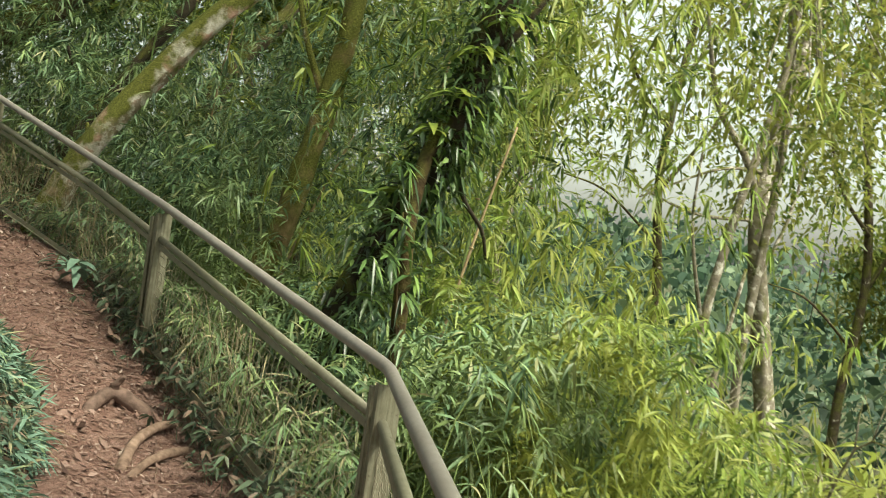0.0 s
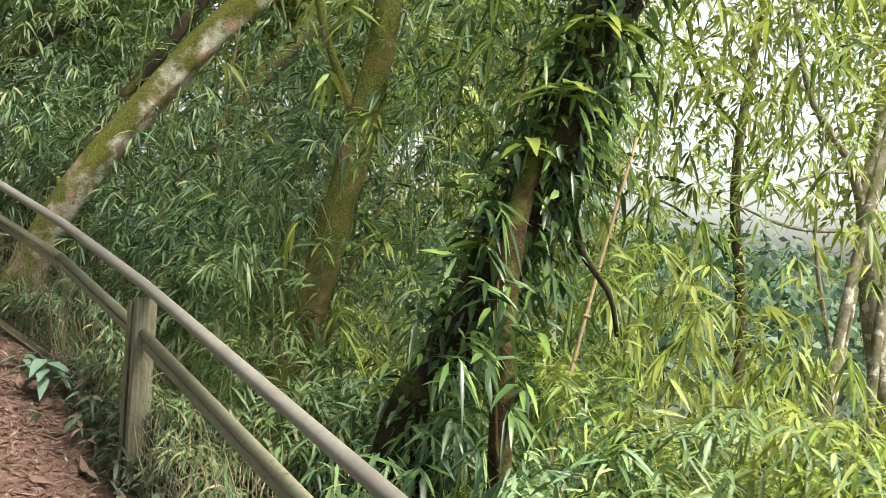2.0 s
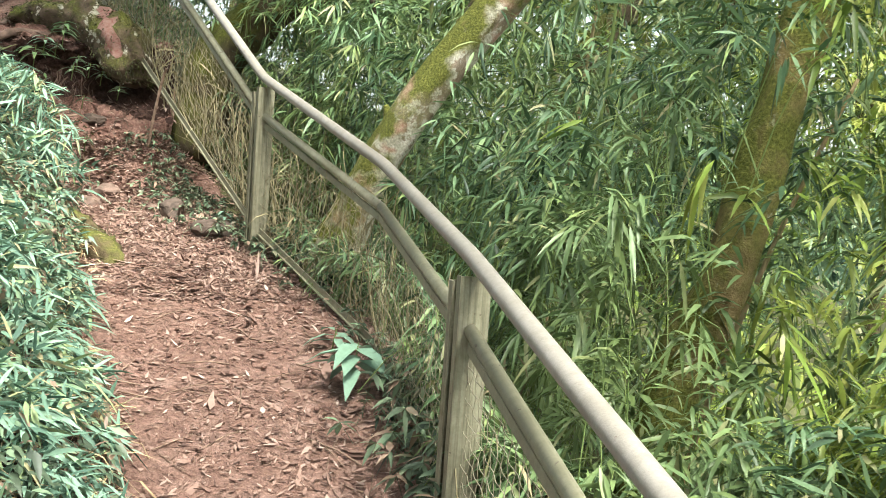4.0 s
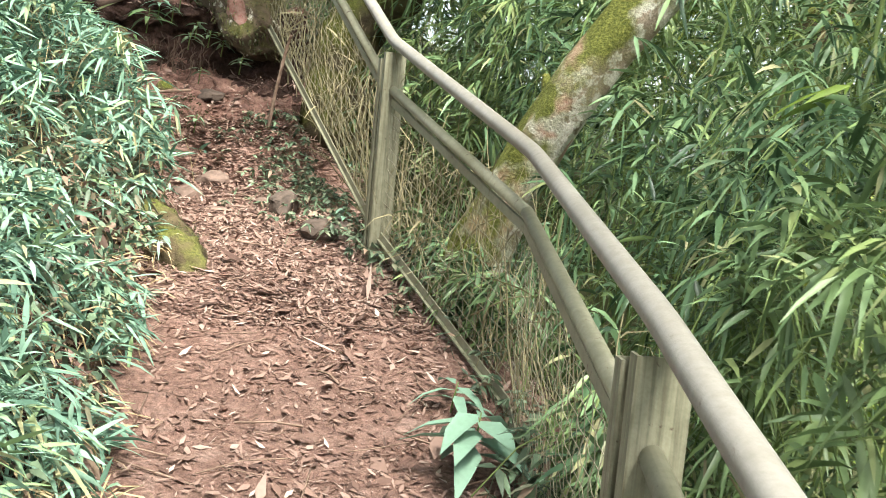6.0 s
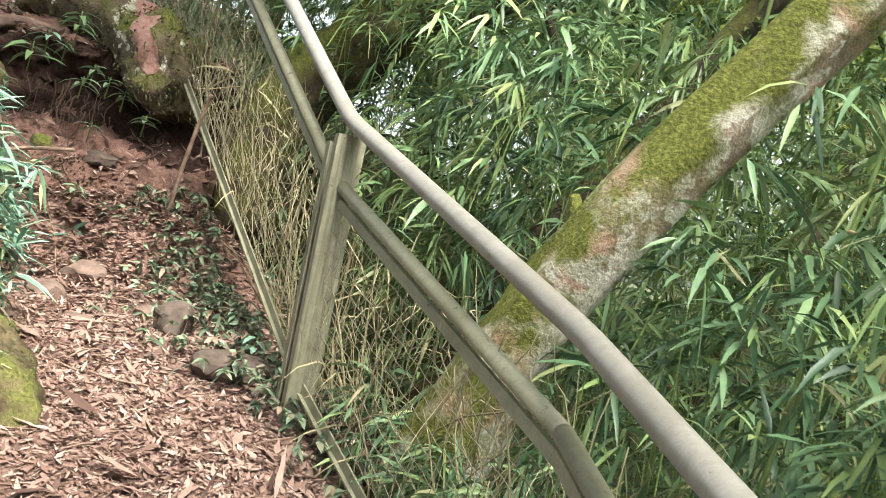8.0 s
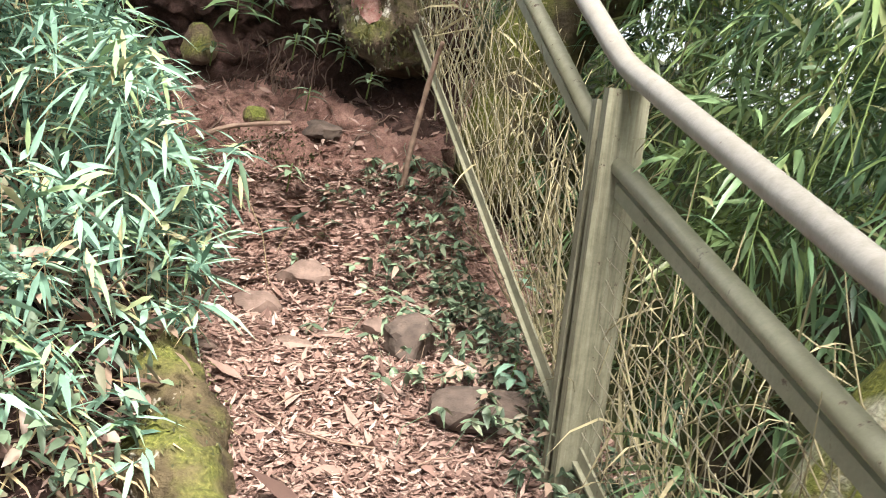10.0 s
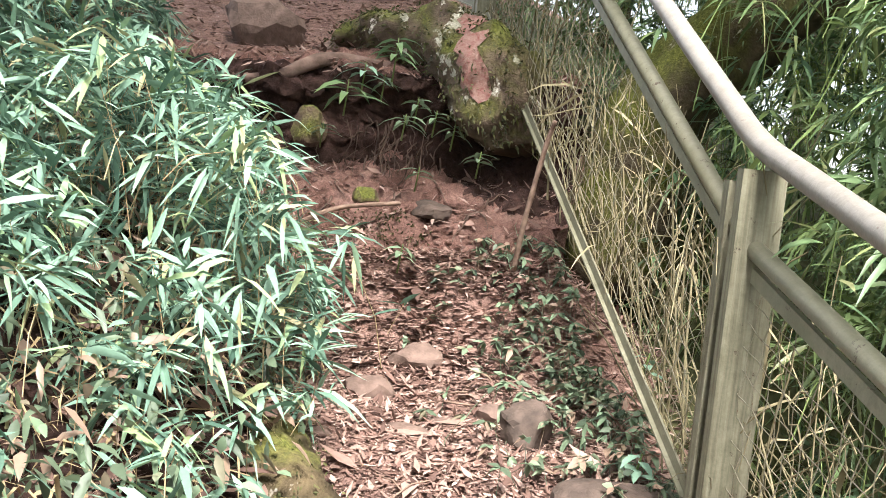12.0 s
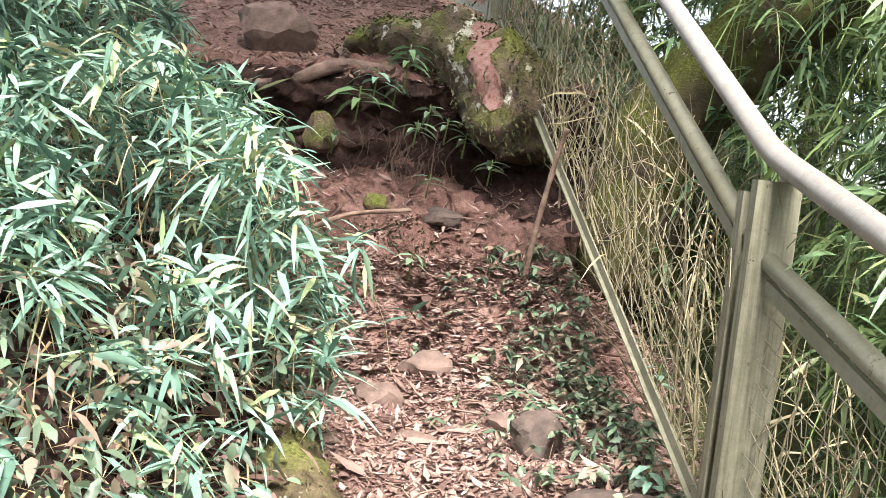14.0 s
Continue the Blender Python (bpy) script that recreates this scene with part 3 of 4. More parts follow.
# its crown is added wide and dense overhead to shade the bamboo beneath
leaning_tree([(1.42, 13.0, 0.9), (1.55, 12.9, 1.55), (1.78, 12.84, 1.9), (2.13, 12.8, 2.16), (2.55, 12.8, 2.46), (2.89, 12.8, 2.78), (3.6, 12.9, 3.4), (4.4, 13.0, 4.3)], 0.2, 0.11, DARK_MOSS,
             "thick mossy leaning tree trunk beyond the fence", (), ((2.9, 13.2, 5.0), (3.2, 3.2, 1.2), 12500, 0.17), 14, 0.12)
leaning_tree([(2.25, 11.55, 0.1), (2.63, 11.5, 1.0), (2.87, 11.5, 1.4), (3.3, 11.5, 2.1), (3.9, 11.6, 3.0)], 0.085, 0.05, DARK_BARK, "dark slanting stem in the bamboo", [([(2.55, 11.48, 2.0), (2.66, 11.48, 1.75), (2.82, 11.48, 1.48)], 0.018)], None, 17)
leaning_tree([(13.7, 12.0, -4.5), (12.8, 12.0, -1.0), (12.2, 12.0, 1.4), (12.3, 12.0, 2.5), (12.7, 12.0, 4.3), (13.1, 12.0, 6.5)], 0.16, 0.09, PALE_BARK, "pale slender tree with forked limbs against the sky",
             [([(12.2, 12, 1.5), (11.8, 12, 2.3), (11.1, 12, 3.0), (10.7, 12, 4.2)], 0.07), ([(12.2, 12, 1.5), (11.0, 12, 1.45), (9.9, 12, 1.7)], 0.03), ([(12.25, 12, 2.2), (11.3, 12, 2.1), (10.0, 12, 1.55)], 0.03), ([(11.4, 12, -3.6), (11.7, 12, -1.3), (12.1, 12, 0.8)], 0.07), ([(12.4, 12, 2.8), (13.2, 12, 3.2), (14.2, 12, 4.2)], 0.05)],
             ((12.6, 12.3, 4.2), (3.2, 2.6, 3.4), 4200, 0.15), 21)


leaning_tree([(9.2, 9.6, -3.4), (9.0, 9.6, -1.0), (9.3, 9.6, 1.0), (9.9, 9.7, 3.0), (10.1, 9.8, 4.6)], 0.06, 0.035, PALE_BARK, "thin pale tree on the open slope", [([(9.1, 9.6, 0.2), (8.7, 9.5, 1.2), (8.6, 9.4, 2.2)], 0.025)], ((10.0, 9.4, 3.0), (1.6, 1.4, 2.2), 2300, 0.11), 23)
leaning_tree([(11.0, 10.5, -4.0), (10.7, 10.5, -0.5), (10.9, 10.5, 2.5), (10.6, 10.5, 4.6)], 0.07, 0.04, PALE_BARK, "thin pale tree on the open slope", [([(10.75, 10.5, 0.6), (11.3, 10.6, 1.6), (11.6, 10.7, 2.8)], 0.03)], ((11.6, 10.0, 3.2), (1.6, 1.4, 2.6), 2600, 0.11), 25)


for x, y, turn, seed in [(13.4, 15.5, 0.4, 61), (16.0, 13.2, -0.3, 63)]:
    z = ground_at(x, y)
    leaning_tree([(x, y, z - 0.3), (x + turn * 0.5, y, z + 2.5), (x - turn * 0.3, y, z + 5), (x + turn, y + 0.2, z + 8), (x + turn * 1.6, y, z + 10.5)], 0.1, 0.05, LIMB_BARK, "slender tree with thin limbs and sparse green leaves",
                 [([(x - turn * 0.2, y, z + 4.6), (x + 0.9, y, z + 5.8), (x + 1.8, y + 0.1, z + 7.4)], 0.045), ([(x, y, z + 5.6), (x - 0.9, y, z + 6.4), (x - 1.7, y, z + 8.2)], 0.04), ([(x + 0.1, y, z + 3.6), (x - 1.2, y, z + 4.4), (x - 2.2, y, z + 4.6)], 0.03)],
                 ((x, y, z + 7.2), (2.6, 2.2, 3.4), 1900, 0.16), seed, 0.09, SUNNY_LEAF, 10)


def background_tree(seed, height, mat):
    """A slender forest tree; built once and copied."""
    g = np.random.default_rng(seed)
    bend = g.normal(0, 0.35, (4, 2))
    line = [(0, 0, -0.5)] + [(bend[k, 0] + 0.12 * height * k / 4, bend[k, 1], height * (k + 1) / 4.6) for k in range(4)]
    limbs = []
    for k in range(6):
        z = height * g.uniform(0.3, 0.8)
        a = g.uniform(0, 6.28)
        x = 0.12 * z
        limbs.append(([(x, 0, z), (x + np.cos(a) * 0.8, np.sin(a) * 0.8, z + 0.6), (x + np.cos(a) * 1.7, np.sin(a) * 1.7, z + 1.0 + g.uniform(0, 0.8))], 0.05))
    return leaning_tree(line, 0.15, 0.06, mat, "forest tree with a slender trunk and loose leafy crown", limbs, ((0.12 * height, 0, height * 0.72), (2.1, 2.1, height * 0.32), 6500, 0.2), seed)


kinds = [background_tree(31, 8.0, LIMB_BARK), background_tree(37, 10.0, PALE_BARK), background_tree(41, 7.0, LIMB_BARK)]
# trees at x below -4 and behind the start are unseen, added for shade
spots = [(6.5, 16.5, 0), (7.4, 18.6, 1), (4.2, 18.5, 2), (7.5, 21, 1), (11, 19.5, 0), (2.4, 19.5, 1), (10.2, 24, 2), (14.5, 22, 1), (5.2, 25, 0), (0.2, 21.5, 2), (-2.5, 19.5, 0), (-5.2, 15.5, 1), (-4.4, 11.3, 0), (-4.6, 6.5, 1), (-6, 2, 0), (-7, -4, 2), (3.8, -9, 0), (12.5, -5, 1), (17, 4.5, 2), (17.5, 10.5, 1), (24, 15, 0), (17, 29, 0), (9, 31, 1), (1, 30, 0),
         (20, 14, 2)]
for k, (x, y, n) in enumerate(spots):
    m = Matrix.Translation((x, y, ground_at(x, y))) @ Matrix.Rotation(k * 2.4, 4, "Z") @ Matrix.Scale(0.85 + 0.07 * (k % 5), 4)
    if k < 3:
        kinds[n].matrix_basis = m
    else:
        copy_thing(kinds[n], Matrix.Translation((x, y, ground_at(x, y))) @ Matrix.Rotation(k * 2.4, 4, "Z"))
for o in kinds:
    o["group"] = "trees of the wood"
# tall trees added unseen on the bank; their crowns over the path shade it
for k, (x, y, reach) in enumerate([(-4.3, -2.5, 2.2), (-3.9, 1.5, 5.2), (-4.2, 5.0, 3.9), (-3.7, 8.6, 2.8), (-3.9, 12.4, 3.2), (-3.2, 16.4, 3.4)]):
    z = ground_at(x, y)
    leaning_tree([(x, y, z - 0.3), (x + 0.2, y, z + 1.5), (x + 0.3, y + 0.1, z + 3), (x + 0.7, y + 0.1, z + 4.2), (x + 1.5, y, z + 5.0)], 0.19, 0.09, LIMB_BARK, "tall tree on the bank with a broad crown over the path",
                 (), ((x + reach, y, z + 5.4), (3.0, 2.5, 1.1), 7000, 0.24), 71 + k, 0.08, None, 12)


# ---- bamboo on the slope beyond the fence ----
def ceiling_of(x, y, d):
    """How high the bamboo reaches, as a height in the world."""
    low = 0.15 + 0.28 * np.minimum(d, 1.5) - 0.9 * np.clip(d - 1.7, 0, 4)
    mid = 0.45 + 1.3 * d
    far = land(x, y) + 1.5 + 0.5 * d
    c = np.where(y < 7.4, low, np.where(y < 10.5, mid, far))
    return np.where(d < 0.3, np.minimum(c, land(x, y) + 0.5), c)


def thicket(n, d0, d1, y0, y1, g, fill=0.9):
    y = g.uniform(y0, y1, n)
    d = d0 + (d1 - d0) * g.random(n) ** 1.4
    x = fence_x(y) + d
    z0 = land(x, y)
    top = ceiling_of(x, y, d) + 0.15 * np.array([noise.noise(Vector((a * 1.3, b * 1.3, 5))) for a, b in zip(x, y)])
    z = z0 + (np.maximum(top - z0, 0.15)) * g.random(n) ** 0.6
    keep = np.array([noise.noise(Vector((a * 1.9, b * 1.9, c * 1.9))) for a, b, c in zip(x, y, z)]) > -0.28
    return np.stack([x, y, z], 1)[keep]


def wander(n, g, bias):
    return g.normal(0, 0.75, (n, 3)) + np.array(bias)


g = np.random.default_rng(101)
s = Soup()
c = np.concatenate([thicket(11500, 0.12, 2.8, 7.2, 16.5, g), thicket(2300, 0.06, 0.6, 4.5, 10.8, g), thicket(2200, 0.6, 2.0, 4.5, 7.6, g)])
c = c[~((c[:, 1] < 7.4) & (c[:, 0] < fence_x(c[:, 1]) + 0.6) & (g.random(len(c)) < 0.6))]
# the leaning trunk stands clear by the fence
c = c[~((c[:, 1] > 8.6) & (c[:, 1] < 10.6) & (c[:, 0] < fence_x(c[:, 1]) + 0.5) & (c[:, 2] > land(c[:, 0], c[:, 1]) + 0.3) & (g.random(len(c)) < 0.92))]
c = c[~((c[:, 1] > 10.6) & (c[:, 0] < fence_x(c[:, 1]) + 0.5))]
c = c[~((c[:, 1] > 6.6) & (c[:, 1] < 8.1) & (c[:, 0] > 3.0) & (c[:, 0] < 3.8) & (c[:, 2] > 0.5) & (g.random(len(c)) < 0.75))]
sprays(s, c, wander(len(c), g, (-0.5, -0.5, -0.05)), 6, 0.135, 0.0165, g)
tagged(new("bamboo_thicket", s.mesh("bamboo_thicket", THICKET_LEAF)), "dense green dwarf bamboo foliage beyond the fence", "bamboo", kind="stuff")
s = Soup()
arch = np.array([2.5, 12.5, 2.7]) + g.normal(0, 1, (1100, 3)) * np.array([0.85, 0.8, 0.5])
arch = arch[arch[:, 0] > fence_x(arch[:, 1]) + 0.35]
sprays(s, arch, wander(len(arch), g, (-0.5, -0.5, -0.3)), 6, 0.15, 0.018, g)
near = np.array([2.4, 11.6, 1.5]) + g.normal(0, 1, (120, 3)) * np.array([0.17, 0.45, 0.32])
sprays(s, near, wander(120, g, (-0.8, -0.6, -0.1)), 7, 0.15, 0.016, g)
tagged(new("arching_bamboo", s.mesh("arching_bamboo", THICKET_LEAF)), "dark green bamboo foliage arching over the mossy trunk", "bamboo", kind="stuff")
s = Soup()
twigs(s, c[::3], wander(len(c[::3]), g, (0, 0, 0.8)), 0.4, 0.0028, g, 0.8)
tagged(new("bamboo_stems", s.mesh("bamboo_stems", GREEN_CULM)), "thin green and tan stems of the dwarf bamboo", "stems", kind="stuff")

s = Soup()
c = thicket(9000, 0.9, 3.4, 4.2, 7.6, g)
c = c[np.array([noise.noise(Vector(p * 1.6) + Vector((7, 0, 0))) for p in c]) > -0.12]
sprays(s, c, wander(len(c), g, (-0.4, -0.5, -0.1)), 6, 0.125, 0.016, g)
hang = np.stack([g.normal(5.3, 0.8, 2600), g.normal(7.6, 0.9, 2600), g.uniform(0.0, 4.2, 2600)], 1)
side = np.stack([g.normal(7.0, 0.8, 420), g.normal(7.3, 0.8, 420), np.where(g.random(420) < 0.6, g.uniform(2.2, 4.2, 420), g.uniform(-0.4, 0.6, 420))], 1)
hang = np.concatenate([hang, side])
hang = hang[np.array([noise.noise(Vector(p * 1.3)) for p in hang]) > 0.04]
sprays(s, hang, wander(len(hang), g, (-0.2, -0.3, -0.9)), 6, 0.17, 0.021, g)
tagged(new("sunlit_bamboo", s.mesh("sunlit_bamboo", SUNNY_LEAF)), "yellow-green bamboo foliage on the open slope, coloured as sunlit", "bamboo", kind="stuff")

s = Soup()
n = 20000
y = g.uniform(2, 28, n)
d = g.uniform(2.6, 11, n)
x = fence_x(np.minimum(y, 16)) + d
z0 = land(x, y)
z = z0 + g.random(n) ** 0.7 * (1.6 + 0.35 * np.minimum(d, 5) + np.where(y > 12, 3.0, 0))
z = np.where((x > 4.6) & (y < 13), np.minimum(z, -0.1 - 0.25 * (x - 4.6) + g.uniform(-0.8, 0.4, n)), z)
z = np.maximum(z, z0 + 0.05)
c = np.stack([x, y, z], 1)
n = 4200
back = np.stack([g.uniform(0.6, 8.5, n), g.uniform(15.2, 19.5, n), np.zeros(n)], 1)
back[:, 2] = land(back[:, 0], back[:, 1]) + 6.0 * g.random(n) ** 0.8
c = c[np.array([noise.noise(Vector(p * 0.8)) for p in c]) > -0.15]
sprays(s, c, wander(len(c), g, (-0.4, -0.4, 0)), 5, 0.24, 0.045, g, False)
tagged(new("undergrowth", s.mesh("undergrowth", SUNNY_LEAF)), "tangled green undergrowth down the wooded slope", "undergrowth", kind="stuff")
s = Soup()
back = back[back[:, 0] > fence_x(back[:, 1]) + 0.8]
sprays(s, back, wander(len(back), g, (-0.4, -0.4, -0.2)), 6, 0.2, 0.03, g, False)
tagged(new("tall_bamboo", s.mesh("tall_bamboo", THICKET_LEAF)), "tall green bamboo foliage behind the mossy trunk", "bamboo", kind="stuff")


def culm(x, y, lean, height, r, dead=False):
    """A bamboo culm with its joints and a few leafy twigs."""
    z = ground_at(x, y)
    ob = thing("bamboo_culm", x, y, z, "dry tan bamboo culm standing among the foliage" if dead else "thin green bamboo culm with ringed joints", "bamboo", "culms on the slope")
    h = np.linspace(-0.15, height, 22)
    bow = (np.maximum(h, 0) / height) ** 1.5
    line = np.stack([lean[0] * bow, lean[1] * bow, h], 1)
    part("stem", Soup().add(*tube(line, np.linspace(r, r * 0.5, 22), 8)).mesh("stem", DRY_STEM if dead else GREEN_CULM), ob)
    for k in range(3, 22, 4):
        t = line[k] - line[k - 1]
        t = t / np.linalg.norm(t) * r * 0.4
        part("joint", Soup().add(*tube([line[k] - t, line[k], line[k] + t], [r * 0.9, r * 1.25, r * 0.9], 8)).mesh("joint", DRY_STEM), ob)
    if not dead:
        gg = np.random.default_rng(int(x * 100 + y))
        q = line[gg.integers(8, 22, 14)] + gg.normal(0, 0.12, (14, 3))
        s = Soup()
        sprays(s, q, wander(14, gg, (0, -0.2, -0.2)), 6, 0.15, 0.018, gg)
        # culms before y 8 take the leaf colour with sunlight in it
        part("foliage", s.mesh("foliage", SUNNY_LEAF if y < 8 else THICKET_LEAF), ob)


for x, y, lx, ly, h, r, dead in [(3.55, 8.4, 0.62, 0.0, 2.0, 0.016, True), (3.85, 8.6, 0.1, 0, 2.6, 0.014, False), (3.3, 9.0, 0.1, 0, 2.4, 0.012, False), (4.0, 7.2, 0.25, 0, 3.0, 0.016, True),
                                (4.35, 7.0, 0.3, 0.1, 3.2, 0.015, False), (4.7, 7.8, -0.1, 0, 3.4, 0.015, False), (3.1, 10.9, 0.15, 0, 3.0, 0.012, False), (3.4, 11.0, 0.2, 0, 3.2, 0.012, False), (2.9, 9.6, 0.3, 0.1, 2.0, 0.01, False),
                                (3.6, 10.6, 0.3, 0, 3.4, 0.014, True), (4.3, 9.4, 0.1, 0, 3.2, 0.014, False), (2.7, 12.2, 0.2, 0, 2.2, 0.01, False), (3.9, 6.5, 0.5, 0, 2.6, 0.014, True), (5.2, 7.6, 0.2, 0, 3.8, 0.016, False)]:
    culm(x, y, (lx, ly), h, r, dead)

# far woods down the valley
g = np.random.default_rng(303)
n = 42000
az, far = g.uniform(0.3, 1.75, n), g.uniform(26, 70, n)
x, y = far * np.sin(az), far * np.cos(az)
hill = np.array([noise.noise(Vector((a * 0.13, b * 0.13, 1))) for a, b in zip(x, y)])
z0 = land(x, y)
z = z0 + (0.4 - z0 + 2.4 * hill + 0.02 * far) * g.random(n) ** 0.6
p = np.stack([x, y, z], 1)
s = Soup().add(*leaves(p, g.normal(0, 1, (n, 3)), g.uniform(0.25, 0.65, n), g.uniform(0.12, 0.3, n), g.uniform(0, 0.5, n), g.normal(0, 1, n), False))
tagged(new("far_woods", s.mesh("far_woods", HAZY_LEAF)), "dark green woods far down the valley", "woods", kind="stuff")

# a broken stump behind the fence
v, f = tube([(2.80, 7.45, -0.6), (2.80, 7.45, -0.25), (2.79, 7.46, 0.0), (2.80, 7.47, 0.16)], [0.12, 0.10, 0.06, 0.012], 14, 0.15, 6)
tagged(new("broken_stump", Soup().add(v, f).mesh("broken_stump", DARK_BARK)), "dark pointed broken stump behind the fence", "stump")


def bare_shrub(x, y, seed):
    """Leafless pale twigs that fan out of one foot."""
    z, gg = ground_at(x, y), np.random.default_rng(seed)
    ob = thing("bare_shrub", x, y, z, "leafless shrub of pale thin twigs on the slope", "shrub", "bare shrubs on the slope")
    for k in range(13):
        a, h = gg.uniform(0, 6.28), gg.uniform(1.5, 2.6)
        way = np.array([np.cos(a), np.sin(a), 0]) * gg.uniform(0.3, 1.0)
        line = smooth_line([(0, 0, -0.1), way * 0.25 + np.array([0, 0, h * 0.45]), way * 0.7 + np.array([0, 0, h * 0.8]), way * 1.3 + np.array([0, 0, h * gg.uniform(0.75, 1.05)])], 12) + gg.normal(0, 0.012, (12, 3))
        twig = Soup().add(*tube(line, np.linspace(0.016, 0.004, 12), 5))
        for m in gg.integers(4, 11, 4):
            q = line[m]
            twig.add(*tube(smooth_line([q, q + gg.normal(0, 0.12, 3) + np.array([0, 0, 0.08]), q + gg.normal(0, 0.25, 3) + np.array([0, 0, 0.15])], 5), np.linspace(0.006, 0.002, 5), 4))
        part("twig", twig.mesh("twig", PALE_BARK), ob)


for k, (x, y) in enumerate([(5.9, 5.3), (6.6, 6.4), (7.6, 6.2), (8.2, 7.6)]):
    bare_shrub(x, y, 90 + k)

# creepers on the dark trunk
s = Soup()
g = np.random.default_rng(5)
line = smooth_line([(3.39, 6.5, 0.1), (3.52, 6.28, 0.76), (3.60, 6.06, 1.18), (3.65, 5.96, 1.45), (3.72, 5.9, 1.9), (3.9, 5.85, 2.7)], 400)
p = line[g.integers(0, 400, 3600)]
u = g.normal(0, 1, (3600, 3))
u /= np.linalg.norm(u, axis=1)[:, None]
p = p + u * g.uniform(0.07, 0.21, (3600, 1))
p += g.normal(0, 0.05, (3600, 3))
s.add(*leaves(p, u + g.normal(0, 0.9, (3600, 3)) + np.array([0, 0, -0.4]), g.uniform(0.03, 0.11, 3600), g.uniform(0.012, 0.035, 3600), g.uniform(0.2, 0.7, 3600), g.normal(0, 0.6, 3600)))
q = np.array([3.3, 5.78, 0.75]) + g.normal(0, 1, (45, 3)) * np.array([0.16, 0.12, 0.42])
sprays(s, q, wander(45, g, (-0.2, -0.6, -0.2)), 6, 0.14, 0.022, g)
tagged(new("creeper", s.mesh("creeper", IVY_LEAF)), "dark green creeper leaves hanging on the tree trunk", "creeper", kind="stuff")

# ---- bamboo on the bank above the path ----
def off_stone(p):
    """False for what would grow on the long stone that edges the bank, or before it."""
    u, w = p[:, 0] - 0.88, p[:, 1] - 11.0
    return ~((np.abs(0.85 * u + 0.52 * w) < 0.2) & (np.abs(0.85 * w - 0.52 * u) < 0.8) & (np.random.default_rng(4).random(len(p)) < 0.4))


g = np.random.default_rng(77)
n = 15000
y = g.uniform(3.5, 14.2, n)
inn = g.uniform(-0.05, 2.3, n)
x = left_x(y) - inn
z0 = land(x, y)
high = (0.24 + 0.36 * np.clip((y - 10.6) / 0.5, 0, 1) * np.clip((12.6 - y) / 0.6, 0.4, 1)) * np.clip((inn + 0.3) / 0.45, 0.25, 1) * np.where((y < 11.0) & (inn < 0.45), 0.6, 1) * np.where(y > 12.3, 0.6, 1)
c = np.stack([x, y, z0 + 0.04 + high * g.random(n) ** 0.55], 1)
keep = (np.array([noise.noise(Vector(q * 2.6)) for q in c]) > -0.1) & ~((y > 12.4) & (x > -0.75)) & ~((y > 10.3) & (y < 11.5) & (inn < 0.4) & (c[:, 2] < z0 + 0.3) & (g.random(n) < 0.6)) & ~((y < 11.05) & (y > 8) & (inn < 0.25) & (g.random(n) < 0.25))
c = c[keep]
over = np.array([0.62, 11.15, 0.88]) + g.normal(0, 1, (130, 3)) * np.array([0.10, 0.36, 0.12])
c = np.concatenate([c, over])
s = Soup()
sprays(s, c, wander(len(c), g, (0.45, -0.4, 0.15)), 6, 0.14, 0.0165, g, True, 0.3, 1.15)
tagged(new("bank_bamboo", s.mesh("bank_bamboo", BANK_LEAF)), "drooping blue-green dwarf bamboo leaves on the bank", "bamboo", kind="stuff")
s = Soup()
twigs(s, c[::2], wander(len(c[::2]), g, (0.6, -0.3, 0.6)), 0.3, 0.002, g, 0.9)
tagged(new("bank_stems", s.mesh("bank_stems", DRY_STEM)), "thin tan and green stems under the bank bamboo", "stems", kind="stuff")
# dry blades and low broad leaves at the foot of the bank
n = 2600
y = g.uniform(6, 12.2, n)
x = left_x(y) - g.uniform(-0.06, 0.9, n)
p = np.stack([x, y, land(x, y)], 1)
p = p[off_stone(p)]
n = len(p)
s = Soup().add(*leaves(p, wander(n, g, (0.6, -0.3, 0.9)), g.uniform(0.12, 0.32, n), g.uniform(0.005, 0.011, n), g.uniform(0.4, 1.1, n), g.normal(0, 0.5, n)))
tagged(new("dry_grass", s.mesh("dry_grass", DRY_STEM)), "straw-coloured dry grass blades at the bank's foot", "grass", kind="stuff")
n = 13000
y = g.uniform(4.5, 12.2, n)
x = left_x(y) - g.uniform(-0.02, 1.3, n)
p = np.stack([x, y, land(x, y) + g.uniform(0.02, 0.2, n)], 1)
p = p[off_stone(p)]
n = len(p)
s = Soup().add(*leaves(p, wander(n, g, (0.5, -0.4, 0.1)), g.uniform(0.03, 0.08, n), g.uniform(0.012, 0.028, n), g.uniform(0.2, 0.7, n), g.normal(0, 0.5, n)))
tagged(new("bank_herbs", s.mesh("bank_herbs", HERB_LEAF)), "low broad-leaved herbs under the bank bamboo", "herbs", kind="stuff")

# ---- floor of the path ----
n = 98000
y = np.where(g.random(n) < 0.45, g.uniform(10.0, 13.0, n), 3.0 + 13.0 * g.random(n) ** 0.85)
lo, hi = left_x(y) - 0.25, fence_x(y) + 0.5
x = lo + (hi - lo) * np.clip(g.normal(0.52, 0.27, n), 0, 1)
z = land(x, y) + land_noise(x, y) + g.uniform(0.002, 0.014, n) + np.where((y > 12.3) & (y < 13.3), 0.03, 0)
p = np.stack([x, y, z], 1)
big = g.random(n) < 0.005
L = np.where(big, g.uniform(0.09, 0.17, n), 0.010 + 0.052 * g.random(n) ** 2.2)
